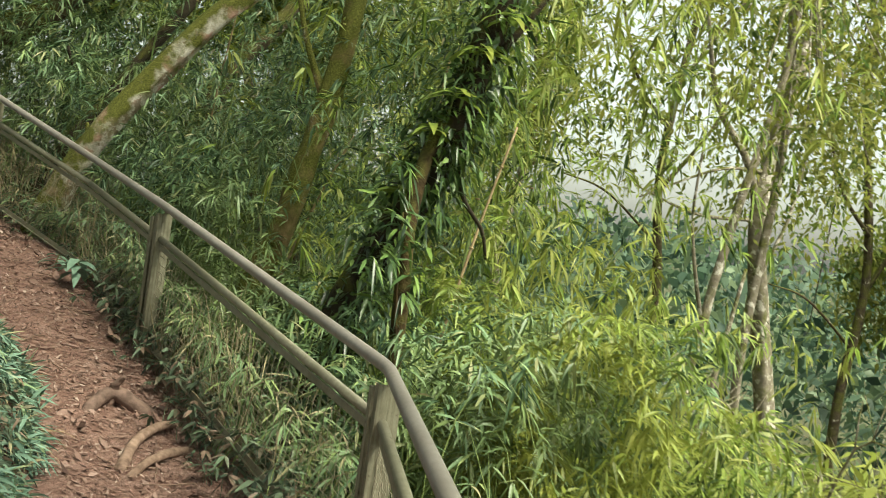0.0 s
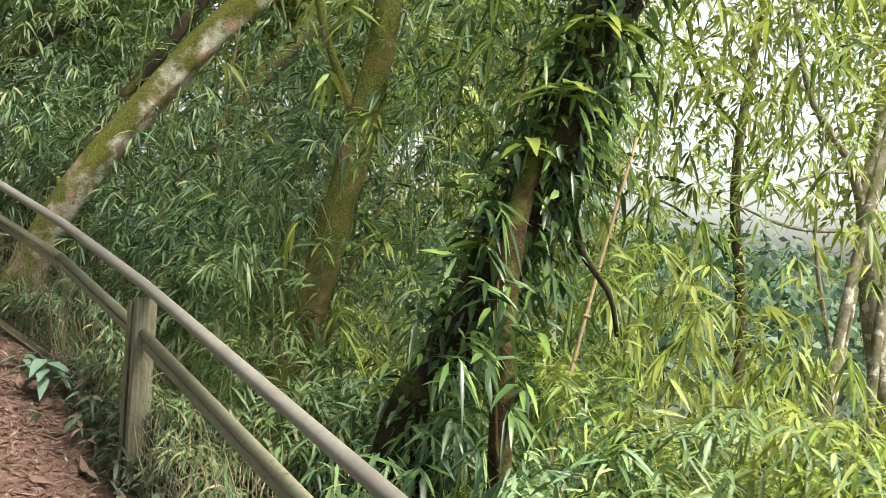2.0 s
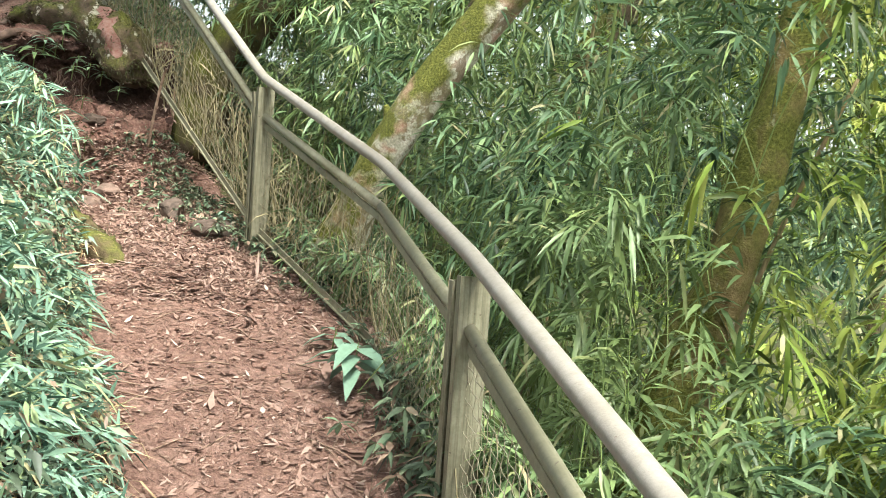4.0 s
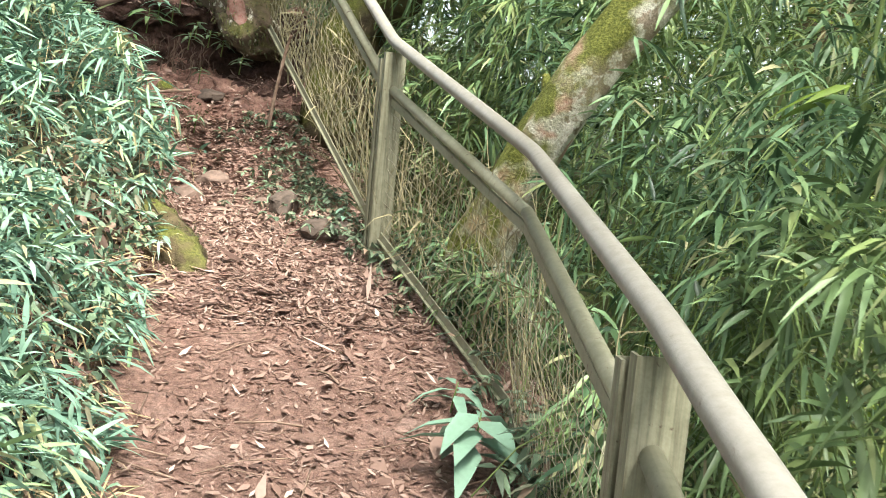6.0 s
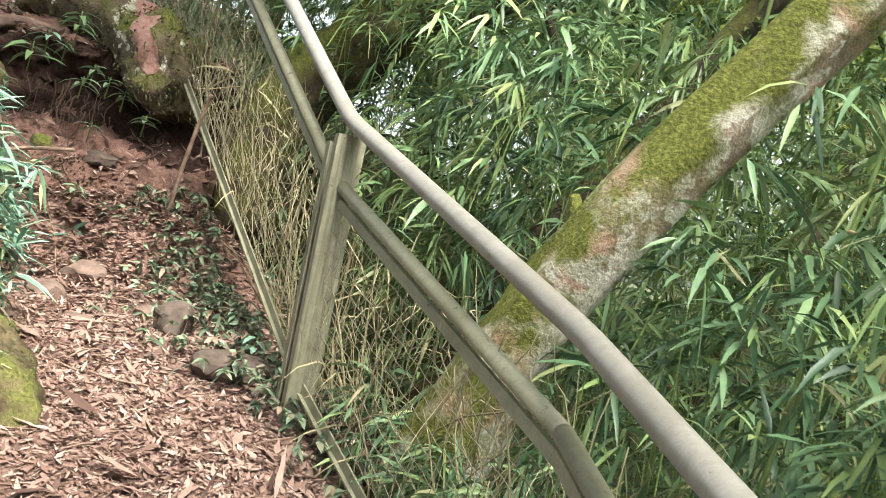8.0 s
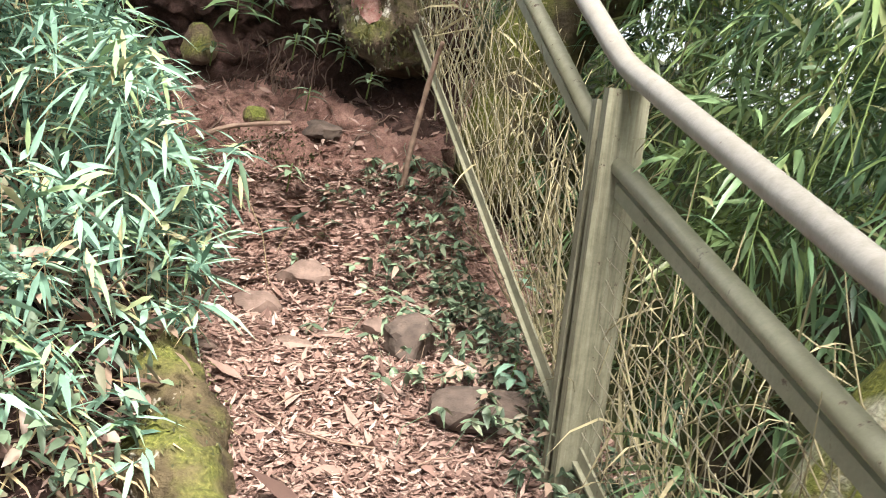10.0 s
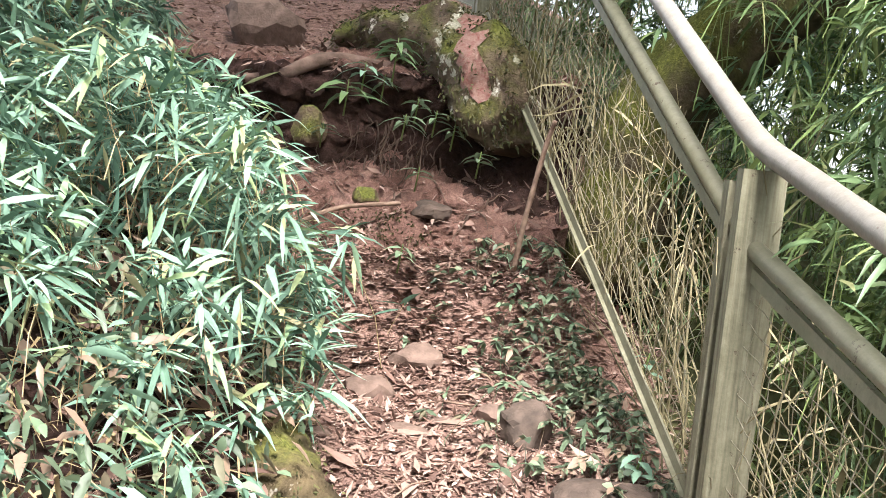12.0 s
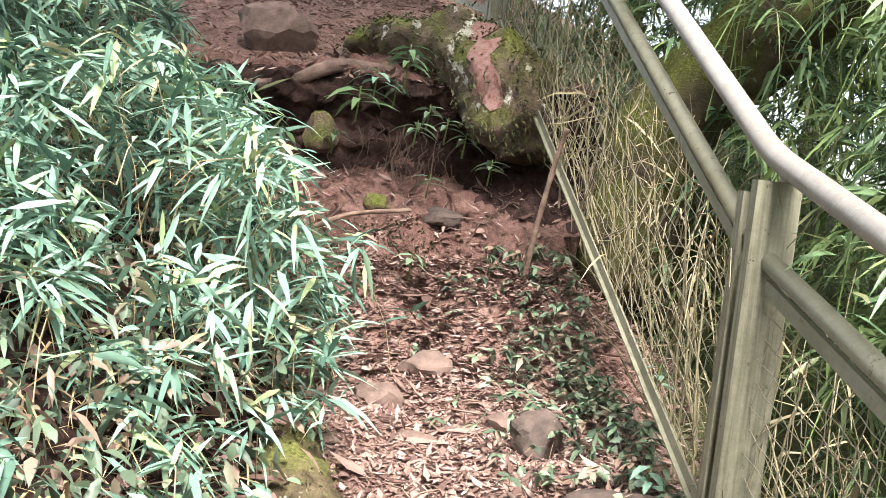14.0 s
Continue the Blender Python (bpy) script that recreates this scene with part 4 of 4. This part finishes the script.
way = np.stack([g.normal(0, 1, n), g.normal(0, 1, n), g.normal(0.03, 0.12, n)], 1)
way[:, 2] += 0.19 * way[:, 1] * (y < 12)
s = Soup().add(*leaves(p, way, L, L * g.uniform(0.12, 0.42, n), g.normal(0, 0.15, n), g.normal(0, 0.3, n), False))
n = 5200
y = g.uniform(6, 14.0, n)
x = left_x(y) - 1.6 * g.random(n) ** 1.3
p = np.stack([x, y, land(x, y) + g.uniform(0.004, 0.03, n)], 1)
L = g.uniform(0.03, 0.13, n)
s.add(*leaves(p, g.normal(0, 1, (n, 3)) * np.array([1, 1, 0.5]), L, L * g.uniform(0.15, 0.45, n), g.normal(0.1, 0.15, n), g.normal(0, 0.5, n)))
tagged(new("leaf_litter", s.mesh("leaf_litter", DRY_LEAF)), "dry pinkish-tan fallen leaves strewn over the path", "leaf litter", kind="stuff")
s = Soup()
for k in range(260):
    yy = g.uniform(4, 13)
    xx = g.uniform(left_x(yy), fence_x(yy) + 0.2)
    a, l = g.uniform(0, 6.28), g.uniform(0.06, 0.3)
    q = np.array([[xx + np.cos(a) * l * f, yy + np.sin(a) * l * f, 0] for f in (-0.5, 0, 0.5)])
    q[:, 2] = land(q[:, 0], q[:, 1]) + 0.012
    q[1] += g.normal(0, 0.008, 3)
    s.add(*tube(q, g.uniform(0.0015, 0.004), 4))
tagged(new("fallen_twigs", s.mesh("fallen_twigs", ROOT_BARK)), "small dry twigs scattered on the path", "twigs", kind="stuff")

# low herbs by the fence foot
n = 620
y = np.where(g.random(n) < 0.6, g.uniform(10.7, 12.7, n), g.uniform(5.2, 10.6, n))
x = fence_x(y) - np.abs(g.normal(0, np.where(y > 10.9, 0.22, 0.12), n)) + 0.12
c = np.stack([x, y, land(x, y) + g.uniform(0.03, 0.12, n)], 1)
s = Soup()
base, way = np.repeat(c, 6, 0), g.normal(0, 1, (n * 6, 3)) * np.array([1, 1, 0.3])
s.add(*leaves(base, way, g.uniform(0.022, 0.055, n * 6), g.uniform(0.011, 0.024, n * 6), g.uniform(0.1, 0.6, n * 6), g.normal(0, 0.4, n * 6)))
twigs(s, c, wander(n, g, (0, 0, 1)), 0.08, 0.0015, g, 0.8)
n = 260
y = g.uniform(5.0, 9.0, n)
x = fence_x(y) - np.abs(g.normal(0, 0.1, n)) + 0.08
c = np.stack([x, y, land(x, y) + g.uniform(0.05, 0.26, n)], 1)
s.add(*leaves(np.repeat(c, 6, 0), g.normal(0, 1, (n * 6, 3)) * np.array([1, 1, 0.4]), g.uniform(0.05, 0.1, n * 6), g.uniform(0.016, 0.03, n * 6), g.uniform(0.2, 0.7, n * 6), g.normal(0, 0.4, n * 6)))
twigs(s, c, wander(n, g, (0, 0, 1)), 0.16, 0.002, g, 0.9)
tagged(new("fence_herbs", s.mesh("fence_herbs", HERB_LEAF)), "small dark herbs creeping along the fence foot", "herbs", kind="stuff")

# dead vines tangled in the wire mesh
s = Soup()
for k in range(340):
    u = g.random()
    yy = g.uniform(10.9, 14.6) if u < 0.5 else (g.uniform(9.3, 10.9) if u < 0.72 else g.uniform(5.3, 9.4))
    o = g.uniform(0.01, 0.16)
    z0 = float(np.interp(yy, [4.4, 7.67, 9.38, 10.9, 13.91], [-0.665, -0.235, 0.1, 0.45, 2.05]))
    h, dy = g.uniform(0.15, 0.85), g.normal(0.1, 0.45)
    q = []
    for f in (0, 0.3, 0.6, 0.85, 1.0):
        b = yy + dy * f
        q.append((float(fence_x(b)) + o + g.normal(0, 0.015), b, z0 + h * f - (0.25 * h * f * f if k % 3 else 0) + g.normal(0, 0.01)))
    s.add(*tube(smooth_line(q, 8), np.linspace(0.003, 0.0012, 8) * g.uniform(0.5, 1.5), 4, caps=False))
for k in range(420):
    yy = g.uniform(9.5, 12.6)
    z0 = float(np.interp(yy, [9.38, 10.9, 13.91], [0.1, 0.45, 2.05]))
    h = 0.62 * g.random() ** 1.3
    q = [np.array([float(fence_x(yy)) + g.uniform(0.02, 0.2), yy, z0 + 0.03 + h])]
    way = g.normal(0, 1, 3) * np.array([0.3, 1, 0.55])
    for f in range(3):
        q.append(q[-1] + (way + g.normal(0, 0.45, 3) * np.array([0.2, 1, 1])) * 0.06)
    s.add(*tube(q, np.linspace(0.0022, 0.0009, 4) * g.uniform(0.6, 1.5), 3, caps=False))
tagged(new("dead_vines", s.mesh("dead_vines", DEAD_VINE)), "dry straw-coloured vines tangled in the fence mesh", "vines", kind="stuff")
s = Soup()
n = 520
y = 5.2 + 8.6 * g.random(n) ** 1.5
x = fence_x(y) + g.uniform(0.02, 0.35, n)
z = np.interp(y, [4.4, 7.67, 9.38, 10.9, 13.91], [-0.665, -0.235, 0.1, 0.45, 2.05]) + g.uniform(0.0, 0.5, n)
y = np.where((y > 9.3) & (y < 10.4), y + 1.3, y)
x = fence_x(y) + g.uniform(0.02, 0.35, n)
s.add(*leaves(np.stack([x, y, z], 1), wander(n, g, (0, -0.3, 0.6)), g.uniform(0.12, 0.3, n), g.uniform(0.006, 0.012, n), g.uniform(0.2, 0.9, n), g.normal(0, 0.6, n)))
tagged(new("fence_grass", s.mesh("fence_grass", DEAD_VINE)), "straw-coloured grass blades growing through the fence", "grass", kind="stuff")


# ---- stones, roots and single plants ----
def roughened(v, seed, amount, scale):
    """Lumpy skin: points pushed about by smooth noise."""
    return np.array([p + amount * np.array(noise.noise_vector(Vector(p * scale) + Vector((seed, 0, 0)))) for p in np.asarray(v)])


def tufts(v, n, size, g, upward=0.0):
    """Short moss or fern tips that stand off a surface's points."""
    v = np.asarray(v)
    p = v[g.integers(0, len(v), n)] + g.normal(0, 0.012, (n, 3))
    u = p - v.mean(0)
    u /= np.linalg.norm(u, axis=1)[:, None]
    keep = u[:, 2] > upward - 1
    p, u = p[keep], u[keep]
    n = len(p)
    return leaves(p, u + g.normal(0, 0.6, (n, 3)), size * g.uniform(0.5, 1.4, n), size * 0.35 * g.uniform(0.6, 1.3, n), g.uniform(0.1, 0.6, n), g.normal(0, 0.6, n), False)


def stone(x, y, size, seed, mat, label, sink=0.35, turn=0.0, z=None, name="stone", tilt=0.0):
    v, f = lump(size, seed)
    zz = ground_at(x, y) if z is None else z
    me = Soup().add(v, f).mesh(name, mat, True)
    me.set_sharp_from_angle(angle=radians(24))
    ob = new(name, me)
    ob.matrix_basis = Matrix.Translation((x, y, zz + size[2] * (1 - 2 * sink))) @ Matrix.Rotation(turn, 4, "Z") @ Matrix.Rotation(tilt, 4, "Y")
    return tagged(ob, label, "stone")


stone(1.7, 11.2, (0.17, 0.12, 0.075), 3, DARK_ROCK, "dark flat stone half sunk beside the fence post", 0.35, 0.3)
stone(1.39, 11.55, (0.09, 0.085, 0.105), 4, DARK_ROCK, "pointed dark brown stone set in the path", 0.3, 0.8)
stone(1.26, 11.70, (0.055, 0.05, 0.045), 5, ROCK, "small brown stone beside the pointed one", 0.35)
stone(0.92, 12.0, (0.10, 0.07, 0.06), 6, ROCK, "smooth reddish-brown stone in the path", 0.3)
stone(0.86, 11.72, (0.085, 0.07, 0.055), 7, ROCK, "rounded brown stone in the path", 0.3, 0.5)
stone(1.06, 11.50, (0.08, 0.06, 0.035), 8, ROCK, "low brown stone bedded in the earth", 0.45)
stone(1.14, 11.62, (0.06, 0.05, 0.03), 9, ROCK, "low brown stone bedded in the earth", 0.45)
stone(0.84, 11.35, (0.05, 0.045, 0.03), 10, ROCK, "small brown stone at the path's edge", 0.4)
stone(-0.56, 13.8, (0.30, 0.20, 0.16), 12, ROCK, "large angular brown rock on the upper path", 0.3, -0.35, None, "rock", 0.25)
stone(-0.07, 13.55, (0.125, 0.10, 0.075), 13, ROCK, "brown angular rock beside the large one", 0.3, 0.2, None, "rock")
stone(0.06, 12.98, (0.085, 0.06, 0.10), 15, MOSSY_ROCK, "moss-flecked stone stuck in the earth bank", 0.5, 0.2, 1.42)
stone(0.42, 12.76, (0.065, 0.055, 0.05), 16, MOSSY_ROCK, "small moss-covered stone at the bank's foot", 0.35, 0.2, 1.13)
stone(0.72, 12.74, (0.12, 0.06, 0.05), 18, DARK_ROCK, "dark stone slab at the bank's foot", 0.5, -0.5, 1.12)


def edging_stone():
    """A long low stone along the bank's foot under a coat of moss."""
    v, f = tube(smooth_line([(0.34, 11.95, 0.62), (0.52, 11.62, 0.56), (0.70, 11.3, 0.49), (0.88, 10.98, 0.43), (1.06, 10.7, 0.36), (1.2, 10.46, 0.29)], 48), np.interp(np.arange(48), [0, 5, 20, 40, 47], [0.05, 0.09, 0.10, 0.13, 0.07]), 20, 0.1, 19)
    v = roughened(roughened(v, 2, 0.05, 5.0), 6, 0.02, 20.0)
    ob = new("edging_stone", Soup().add(v, f).mesh("edging_stone", MOSS_CUSHION))
    part("moss_coat", Soup().add(*tufts(v, 5000, 0.016, np.random.default_rng(12), 1.0)).mesh("moss_coat", MOSS_TIP), ob, "short olive-green moss")
    tagged(ob, "long mossy stone edging the bank", "stone")



def root(points, r0, r1, label, seed, mat=ROOT_BARK, n=26):
    base = np.array(points[0], float)
    ob = new("root", Soup().add(*tube(smooth_line(points, n), np.linspace(r0, r1, n), 10, 0.14, seed)).mesh("root", mat, True, base))
    ob.location = base
    return tagged(ob, label, "root")


edging_stone()
root([(-0.95, 13.15, 1.62), (-0.54, 13.06, 1.63), (-0.30, 12.98, 1.60), (-0.12, 12.98, 1.62), (0.08, 13.05, 1.72), (0.3, 13.25, 1.72)], 0.026, 0.032, "thick bare root across the top of the bank", 1, BARE_ROOT)
root([(0.02, 12.5, 1.0), (0.22, 12.46, 1.01), (0.42, 12.5, 1.1), (0.62, 12.62, 1.14)], 0.012, 0.008, "thin bare root at the foot of the bank", 2)
root([(2.58, 6.62, -0.46), (2.44, 6.5, -0.42), (2.31, 6.38, -0.43), (2.18, 6.18, -0.46), (2.08, 5.98, -0.54)], 0.024, 0.03, "pale bare tree root lying across the path", 4)
root([(2.1, 5.9, -0.55), (2.22, 6.0, -0.49), (2.36, 6.1, -0.47), (2.52, 6.26, -0.5)], 0.02, 0.026, "pale bare tree root lying across the path", 5)
root([(2.02, 6.7, -0.47), (2.12, 6.8, -0.37), (2.22, 6.86, -0.33), (2.32, 6.82, -0.37), (2.44, 6.74, -0.46)], 0.035, 0.05, "dark knotted tree root standing out of the path", 7, BARE_ROOT)
root([(1.14, 12.42, 0.95), (1.17, 12.38, 1.15), (1.22, 12.33, 1.4), (1.25, 12.3, 1.5)], 0.011, 0.008, "grey dead stick leaning at the fence foot", 6)
root([(2.2, 6.87, -0.42), (2.22, 6.85, -0.3), (2.26, 6.8, -0.22)], 0.04, 0.012, "dark broken root stub beside the path", 8, BARE_ROOT)
s = Soup()
g = np.random.default_rng(9)
for k in range(60):
    xx = g.choice([0.2, 0.38, 0.42, 0.46]) + g.normal(0, 0.1)
    a = np.array([xx, 12.99 + g.uniform(-0.05, 0.06), 1.48 + g.uniform(-0.22, 0.03)])
    l, q = g.uniform(0.06, 0.24), []
    for f in (0, 0.25, 0.5, 0.75, 1):
        q.append(a + np.array([g.normal(0, 0.013), -0.05 * f + g.normal(0, 0.01), -l * f]))
    s.add(*tube(smooth_line(q, 10), np.linspace(0.0032, 0.001, 10) * g.uniform(0.5, 1.6), 4, caps=False))
tagged(new("hanging_rootlets", s.mesh("hanging_rootlets", ROOTLET)), "fine bare rootlets hanging from the earth bank", "roots", kind="stuff")

# the mossy stump over the bank
line = smooth_line([(0.0, 13.5, 1.88), (0.3, 13.35, 1.90), (0.58, 13.2, 1.86), (0.80, 13.06, 1.74), (0.90, 12.99, 1.58), (0.95, 12.97, 1.40)], 40)
v, f = tube(line, np.interp(np.arange(40), [0, 10, 24, 33, 39], [0.07, 0.12, 0.2, 0.18, 0.1]), 28, 0.1, 31)
v = roughened(roughened(v, 4, 0.06, 6.0), 8, 0.025, 22.0)
ob = new("mossy_stump", Soup().add(v, f).mesh("mossy_stump", STUMP_MOSS))
part("moss_fringe", Soup().add(*tufts(v, 4500, 0.028, np.random.default_rng(2), 0.4)).mesh("moss_fringe", MOSS_TIP), ob, "short green moss and fern tips")
quads = np.asarray(f[0])
mid = v[quads].mean(1)
wobble = np.array([0.05 * noise.noise(Vector(p * 14)) for p in mid])
axis = line[np.argmin(np.linalg.norm(mid[:, None] - line[None], axis=2), axis=1)]
rosy = (np.abs(mid[:, 0] - (0.77 + 0.25 * (1.76 - mid[:, 2])) + wobble) < 0.055) & (mid[:, 2] > 1.62 + wobble) & (mid[:, 1] < axis[:, 1] + 0.03)
skin = v + 0.006 * np.stack([np.zeros(len(v)), -np.ones(len(v)), np.full(len(v), 0.5)], 1)
used, order = np.unique(quads[rosy], return_inverse=True)
part("bark_patch", mesh_of("bark_patch", skin[used], [order.reshape(-1, 4)], ROSY_BARK), ob, "rosy and white lichen patch")
tagged(ob, "mossy rotten tree stump with a rosy bark patch", "stump")


def whorl(x, y, z, n, length, width, height, mat, label, seed, name="seedling"):
    """A small plant: a stem with leaves up its length."""
    g = np.random.default_rng(seed)
    ob = thing(name, x, y, z, label, "plant")
    part("stem", Soup().add(*tube([(0, 0, -0.03), (0.01, -0.01, height * 0.5), (0.02, -0.03, height)], [0.004, 0.003, 0.002], 6)).mesh("stem", GREEN_CULM), ob)
    for k in range(n):
        h = height * (0.45 + 0.55 * k / n)
        a = k * 2.4 + g.normal(0, 0.2)
        v, f = leaves(np.array([[0.012, -0.015, h]]), np.array([[np.cos(a), np.sin(a), 0.25]]), np.array([length * g.uniform(0.8, 1.15)]), np.array([width]), np.array([g.uniform(0.3, 0.8)]), np.array([g.normal(0, 0.2)]))
        part("leaf", mesh_of("leaf", v, f, mat), ob)


whorl(0.27, 12.82, 1.5, 10, 0.17, 0.034, 0.12, THICKET_LEAF, "dark lance-leaved seedling hanging on the earth bank", 1)
whorl(0.46, 12.84, 1.66, 14, 0.12, 0.03, 0.15, THICKET_LEAF, "pale-leaved seedling above the earth bank", 2)
whorl(0.54, 12.8, 1.42, 7, 0.12, 0.03, 0.08, HERB_LEAF, "small dark seedling below the stump", 3)
whorl(0.33, 12.84, 1.6, 8, 0.14, 0.03, 0.10, BANK_LEAF, "lance-leaved seedling on the edge of the bank", 11)
whorl(0.62, 12.8, 1.22, 5, 0.08, 0.022, 0.07, HERB_LEAF, "small dark seedling on the earth bank", 12)
for k, (x, y, z) in enumerate([(0.55, 12.92, 1.5), (0.64, 12.9, 1.45), (0.73, 12.88, 1.4), (0.14, 12.92, 1.36), (0.4, 12.9, 1.58), (0.86, 12.84, 1.3)]):
    whorl(x, y, z, 7, 0.09, 0.026, 0.08, HERB_LEAF, "small dark-leaved seedling on the earth bank", 60 + k)
whorl(2.36, 8.95, 0.02, 13, 0.21, 0.075, 0.22, BANK_LEAF, "pale broad-leaved plant at the fence foot", 4)
whorl(2.30, 9.4, 0.1, 7, 0.16, 0.04, 0.12, BANK_LEAF, "pale green plant at the fence foot", 5)
whorl(1.42, 11.62, 0.52, 6, 0.06, 0.026, 0.1, HERB_LEAF, "small green seedling beside the stones", 6)
whorl(1.72, 11.35, 0.5, 8, 0.09, 0.03, 0.11, BANK_LEAF, "small light-green seedling at the fence post", 7)
whorl(1.70, 11.5, 0.75, 5, 0.06, 0.028, 0.1, BANK_LEAF, "small light-green seedling at the fence post", 8)
whorl(0.72, 12.35, 0.92, 6, 0.07, 0.03, 0.08, HERB_LEAF, "small green seedling at the bank's foot", 9)
whorl(-0.3, 12.55, 1.15, 9, 0.17, 0.045, 0.35, BANK_LEAF, "bright broad-leaved shoot leaning over the path", 10)

# the broken earth bank under the upper path, hollowed below its edge
def earth_bank():
    prof = smooth_line([(13.32, 1.76), (13.12, 1.71), (12.99, 1.64), (12.99, 1.57), (13.06, 1.50), (13.05, 1.40), (12.97, 1.29), (12.86, 1.2), (12.70, 1.1), (12.52, 0.99), (12.38, 0.85), (12.28, 0.7)], 100)
    xs = np.arange(-1.1, 1.25, 0.016)
    v = np.array([(x, y + 0.05 * np.sin(x * 3.1) + 0.12 * max(0, -0.3 - x), z + 0.02 * np.sin(x * 5)) for x in xs for y, z in prof])
    v = roughened(roughened(roughened(v, 9, 0.065, 4.0), 3, 0.045, 12.0), 5, 0.026, 40.0)
    n = len(prof)
    i, j = np.meshgrid(np.arange(len(xs) - 1), np.arange(n - 1), indexing="ij")
    q = (i * n + j).ravel()
    ob = new("earth_bank", mesh_of("earth_bank", v, [np.stack([q, q + n, q + n + 1, q + 1], 1)], SHADED_HUMUS))
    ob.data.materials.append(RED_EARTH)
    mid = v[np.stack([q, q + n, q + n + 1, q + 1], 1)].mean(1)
    # the hollow keeps the darker humus, its colour standing in for shade
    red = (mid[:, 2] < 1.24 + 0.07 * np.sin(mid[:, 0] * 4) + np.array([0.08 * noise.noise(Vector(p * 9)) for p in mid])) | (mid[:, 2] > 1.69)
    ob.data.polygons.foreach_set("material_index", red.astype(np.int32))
    tagged(ob, "dark crumbling earth bank hollowed under its edge", "earth bank", kind="structure")
    g = np.random.default_rng(88)
    low = v[(v[:, 2] < 1.27) | (v[:, 2] > 1.66)]
    p = low[g.integers(0, len(low), 2600)] + np.array([0, -0.004, 0.008])
    n = len(p)
    way = g.normal(0, 1, (n, 3)) * np.array([1, 0.8, 0.4])
    way[:, 2] += 0.45 * way[:, 1]
    L = 0.012 + 0.07 * g.random(n) ** 2
    s = Soup().add(*leaves(p, way, L, L * g.uniform(0.12, 0.4, n), g.normal(0.05, 0.15, n), g.normal(0, 0.4, n), False))
    tagged(new("bank_litter", s.mesh("bank_litter", DRY_LEAF)), "dry brown leaf bits lying on the earth bank", "leaf litter", kind="stuff")
    face = v[(v[:, 2] < 1.5) & (v[:, 2] > 1.0)]
    s = Soup()
    for a in face[g.integers(0, len(face), 90)]:
        l, q = g.uniform(0.05, 0.22), [a]
        turn = g.normal(0, 0.8)
        for f in range(4):
            turn += g.normal(0, 0.5)
            step = np.array([np.sin(turn) * 0.7, -0.5, -0.6]) * l / 4
            near = q[-1] + step
            near = v[np.argmin(((v - near) ** 2).sum(1))] + np.array([0, -0.006, 0.006])
            q.append(near)
        s.add(*tube(smooth_line(q, 9), np.linspace(0.0035, 0.0012, 9) * g.uniform(0.6, 1.8), 4, caps=False))
    tagged(new("creeping_rootlets", s.mesh("creeping_rootlets", ROOTLET)), "thin dark rootlets creeping down the earth bank", "roots", kind="stuff")
    cushion = v[(((v[:, 0] - 0.5) / 0.3) ** 2 + ((v[:, 1] - 12.55) / 0.13) ** 2 < 1)]
    s = Soup().add(*leaves(cushion[g.integers(0, len(cushion), 2600)], g.normal(0, 0.6, (2600, 3)) + np.array([0, -0.4, 1]), g.uniform(0.008, 0.02, 2600), g.uniform(0.004, 0.007, 2600), g.uniform(0.1, 0.5, 2600), g.normal(0, 0.6, 2600), False))
    tagged(new("moss_patch", s.mesh("moss_patch", MOSS_TIP)), "thin olive moss patch at the foot of the bank", "moss", kind="stuff")


earth_bank()
for k, (x, y, z, n, l) in enumerate([(3.52, 5.82, 1.5, 9, 0.2), (3.62, 5.8, 1.75, 9, 0.22), (3.45, 5.9, 1.3, 8, 0.17), (3.75, 5.75, 1.95, 8, 0.2), (3.4, 6.1, 0.95, 8, 0.15)]):
    whorl(x, y, z, n, l, 0.055, 0.1, SUNNY_LEAF, "bright green broad-leaved plant growing on the trunk", 40 + k, "epiphyte")

# clods and grit on the path and the bank
g = np.random.default_rng(611)
s = Soup()
v0, f0 = lump((1, 1, 0.7), 77, 0.3, 1)
for k in range(700):
    if k < 230:
        xx, yy = g.uniform(-0.4, 1.0), g.uniform(12.3, 12.75)
        zz = float(np.interp(yy, [12.3, 12.55, 12.72], [0.85, 0.99, 1.05]))
    else:
        yy = g.uniform(5, 12.3)
        xx = g.uniform(float(left_x(yy)), float(fence_x(yy)))
        zz = ground_at(xx, yy) + 0.004
    a = g.uniform(0, 6.28)
    turn = np.array([[np.cos(a), -np.sin(a), 0], [np.sin(a), np.cos(a), 0], [0, 0, 1]])
    s.add(v0 @ turn.T * (0.004 + 0.016 * g.random() ** 3) * np.array([1, 1, 1]) + np.array([xx, yy, zz]), f0)
tagged(new("soil_clods", s.mesh("soil_clods", SOIL)), "loose brown clods and grit on the earth", "grit", kind="stuff")
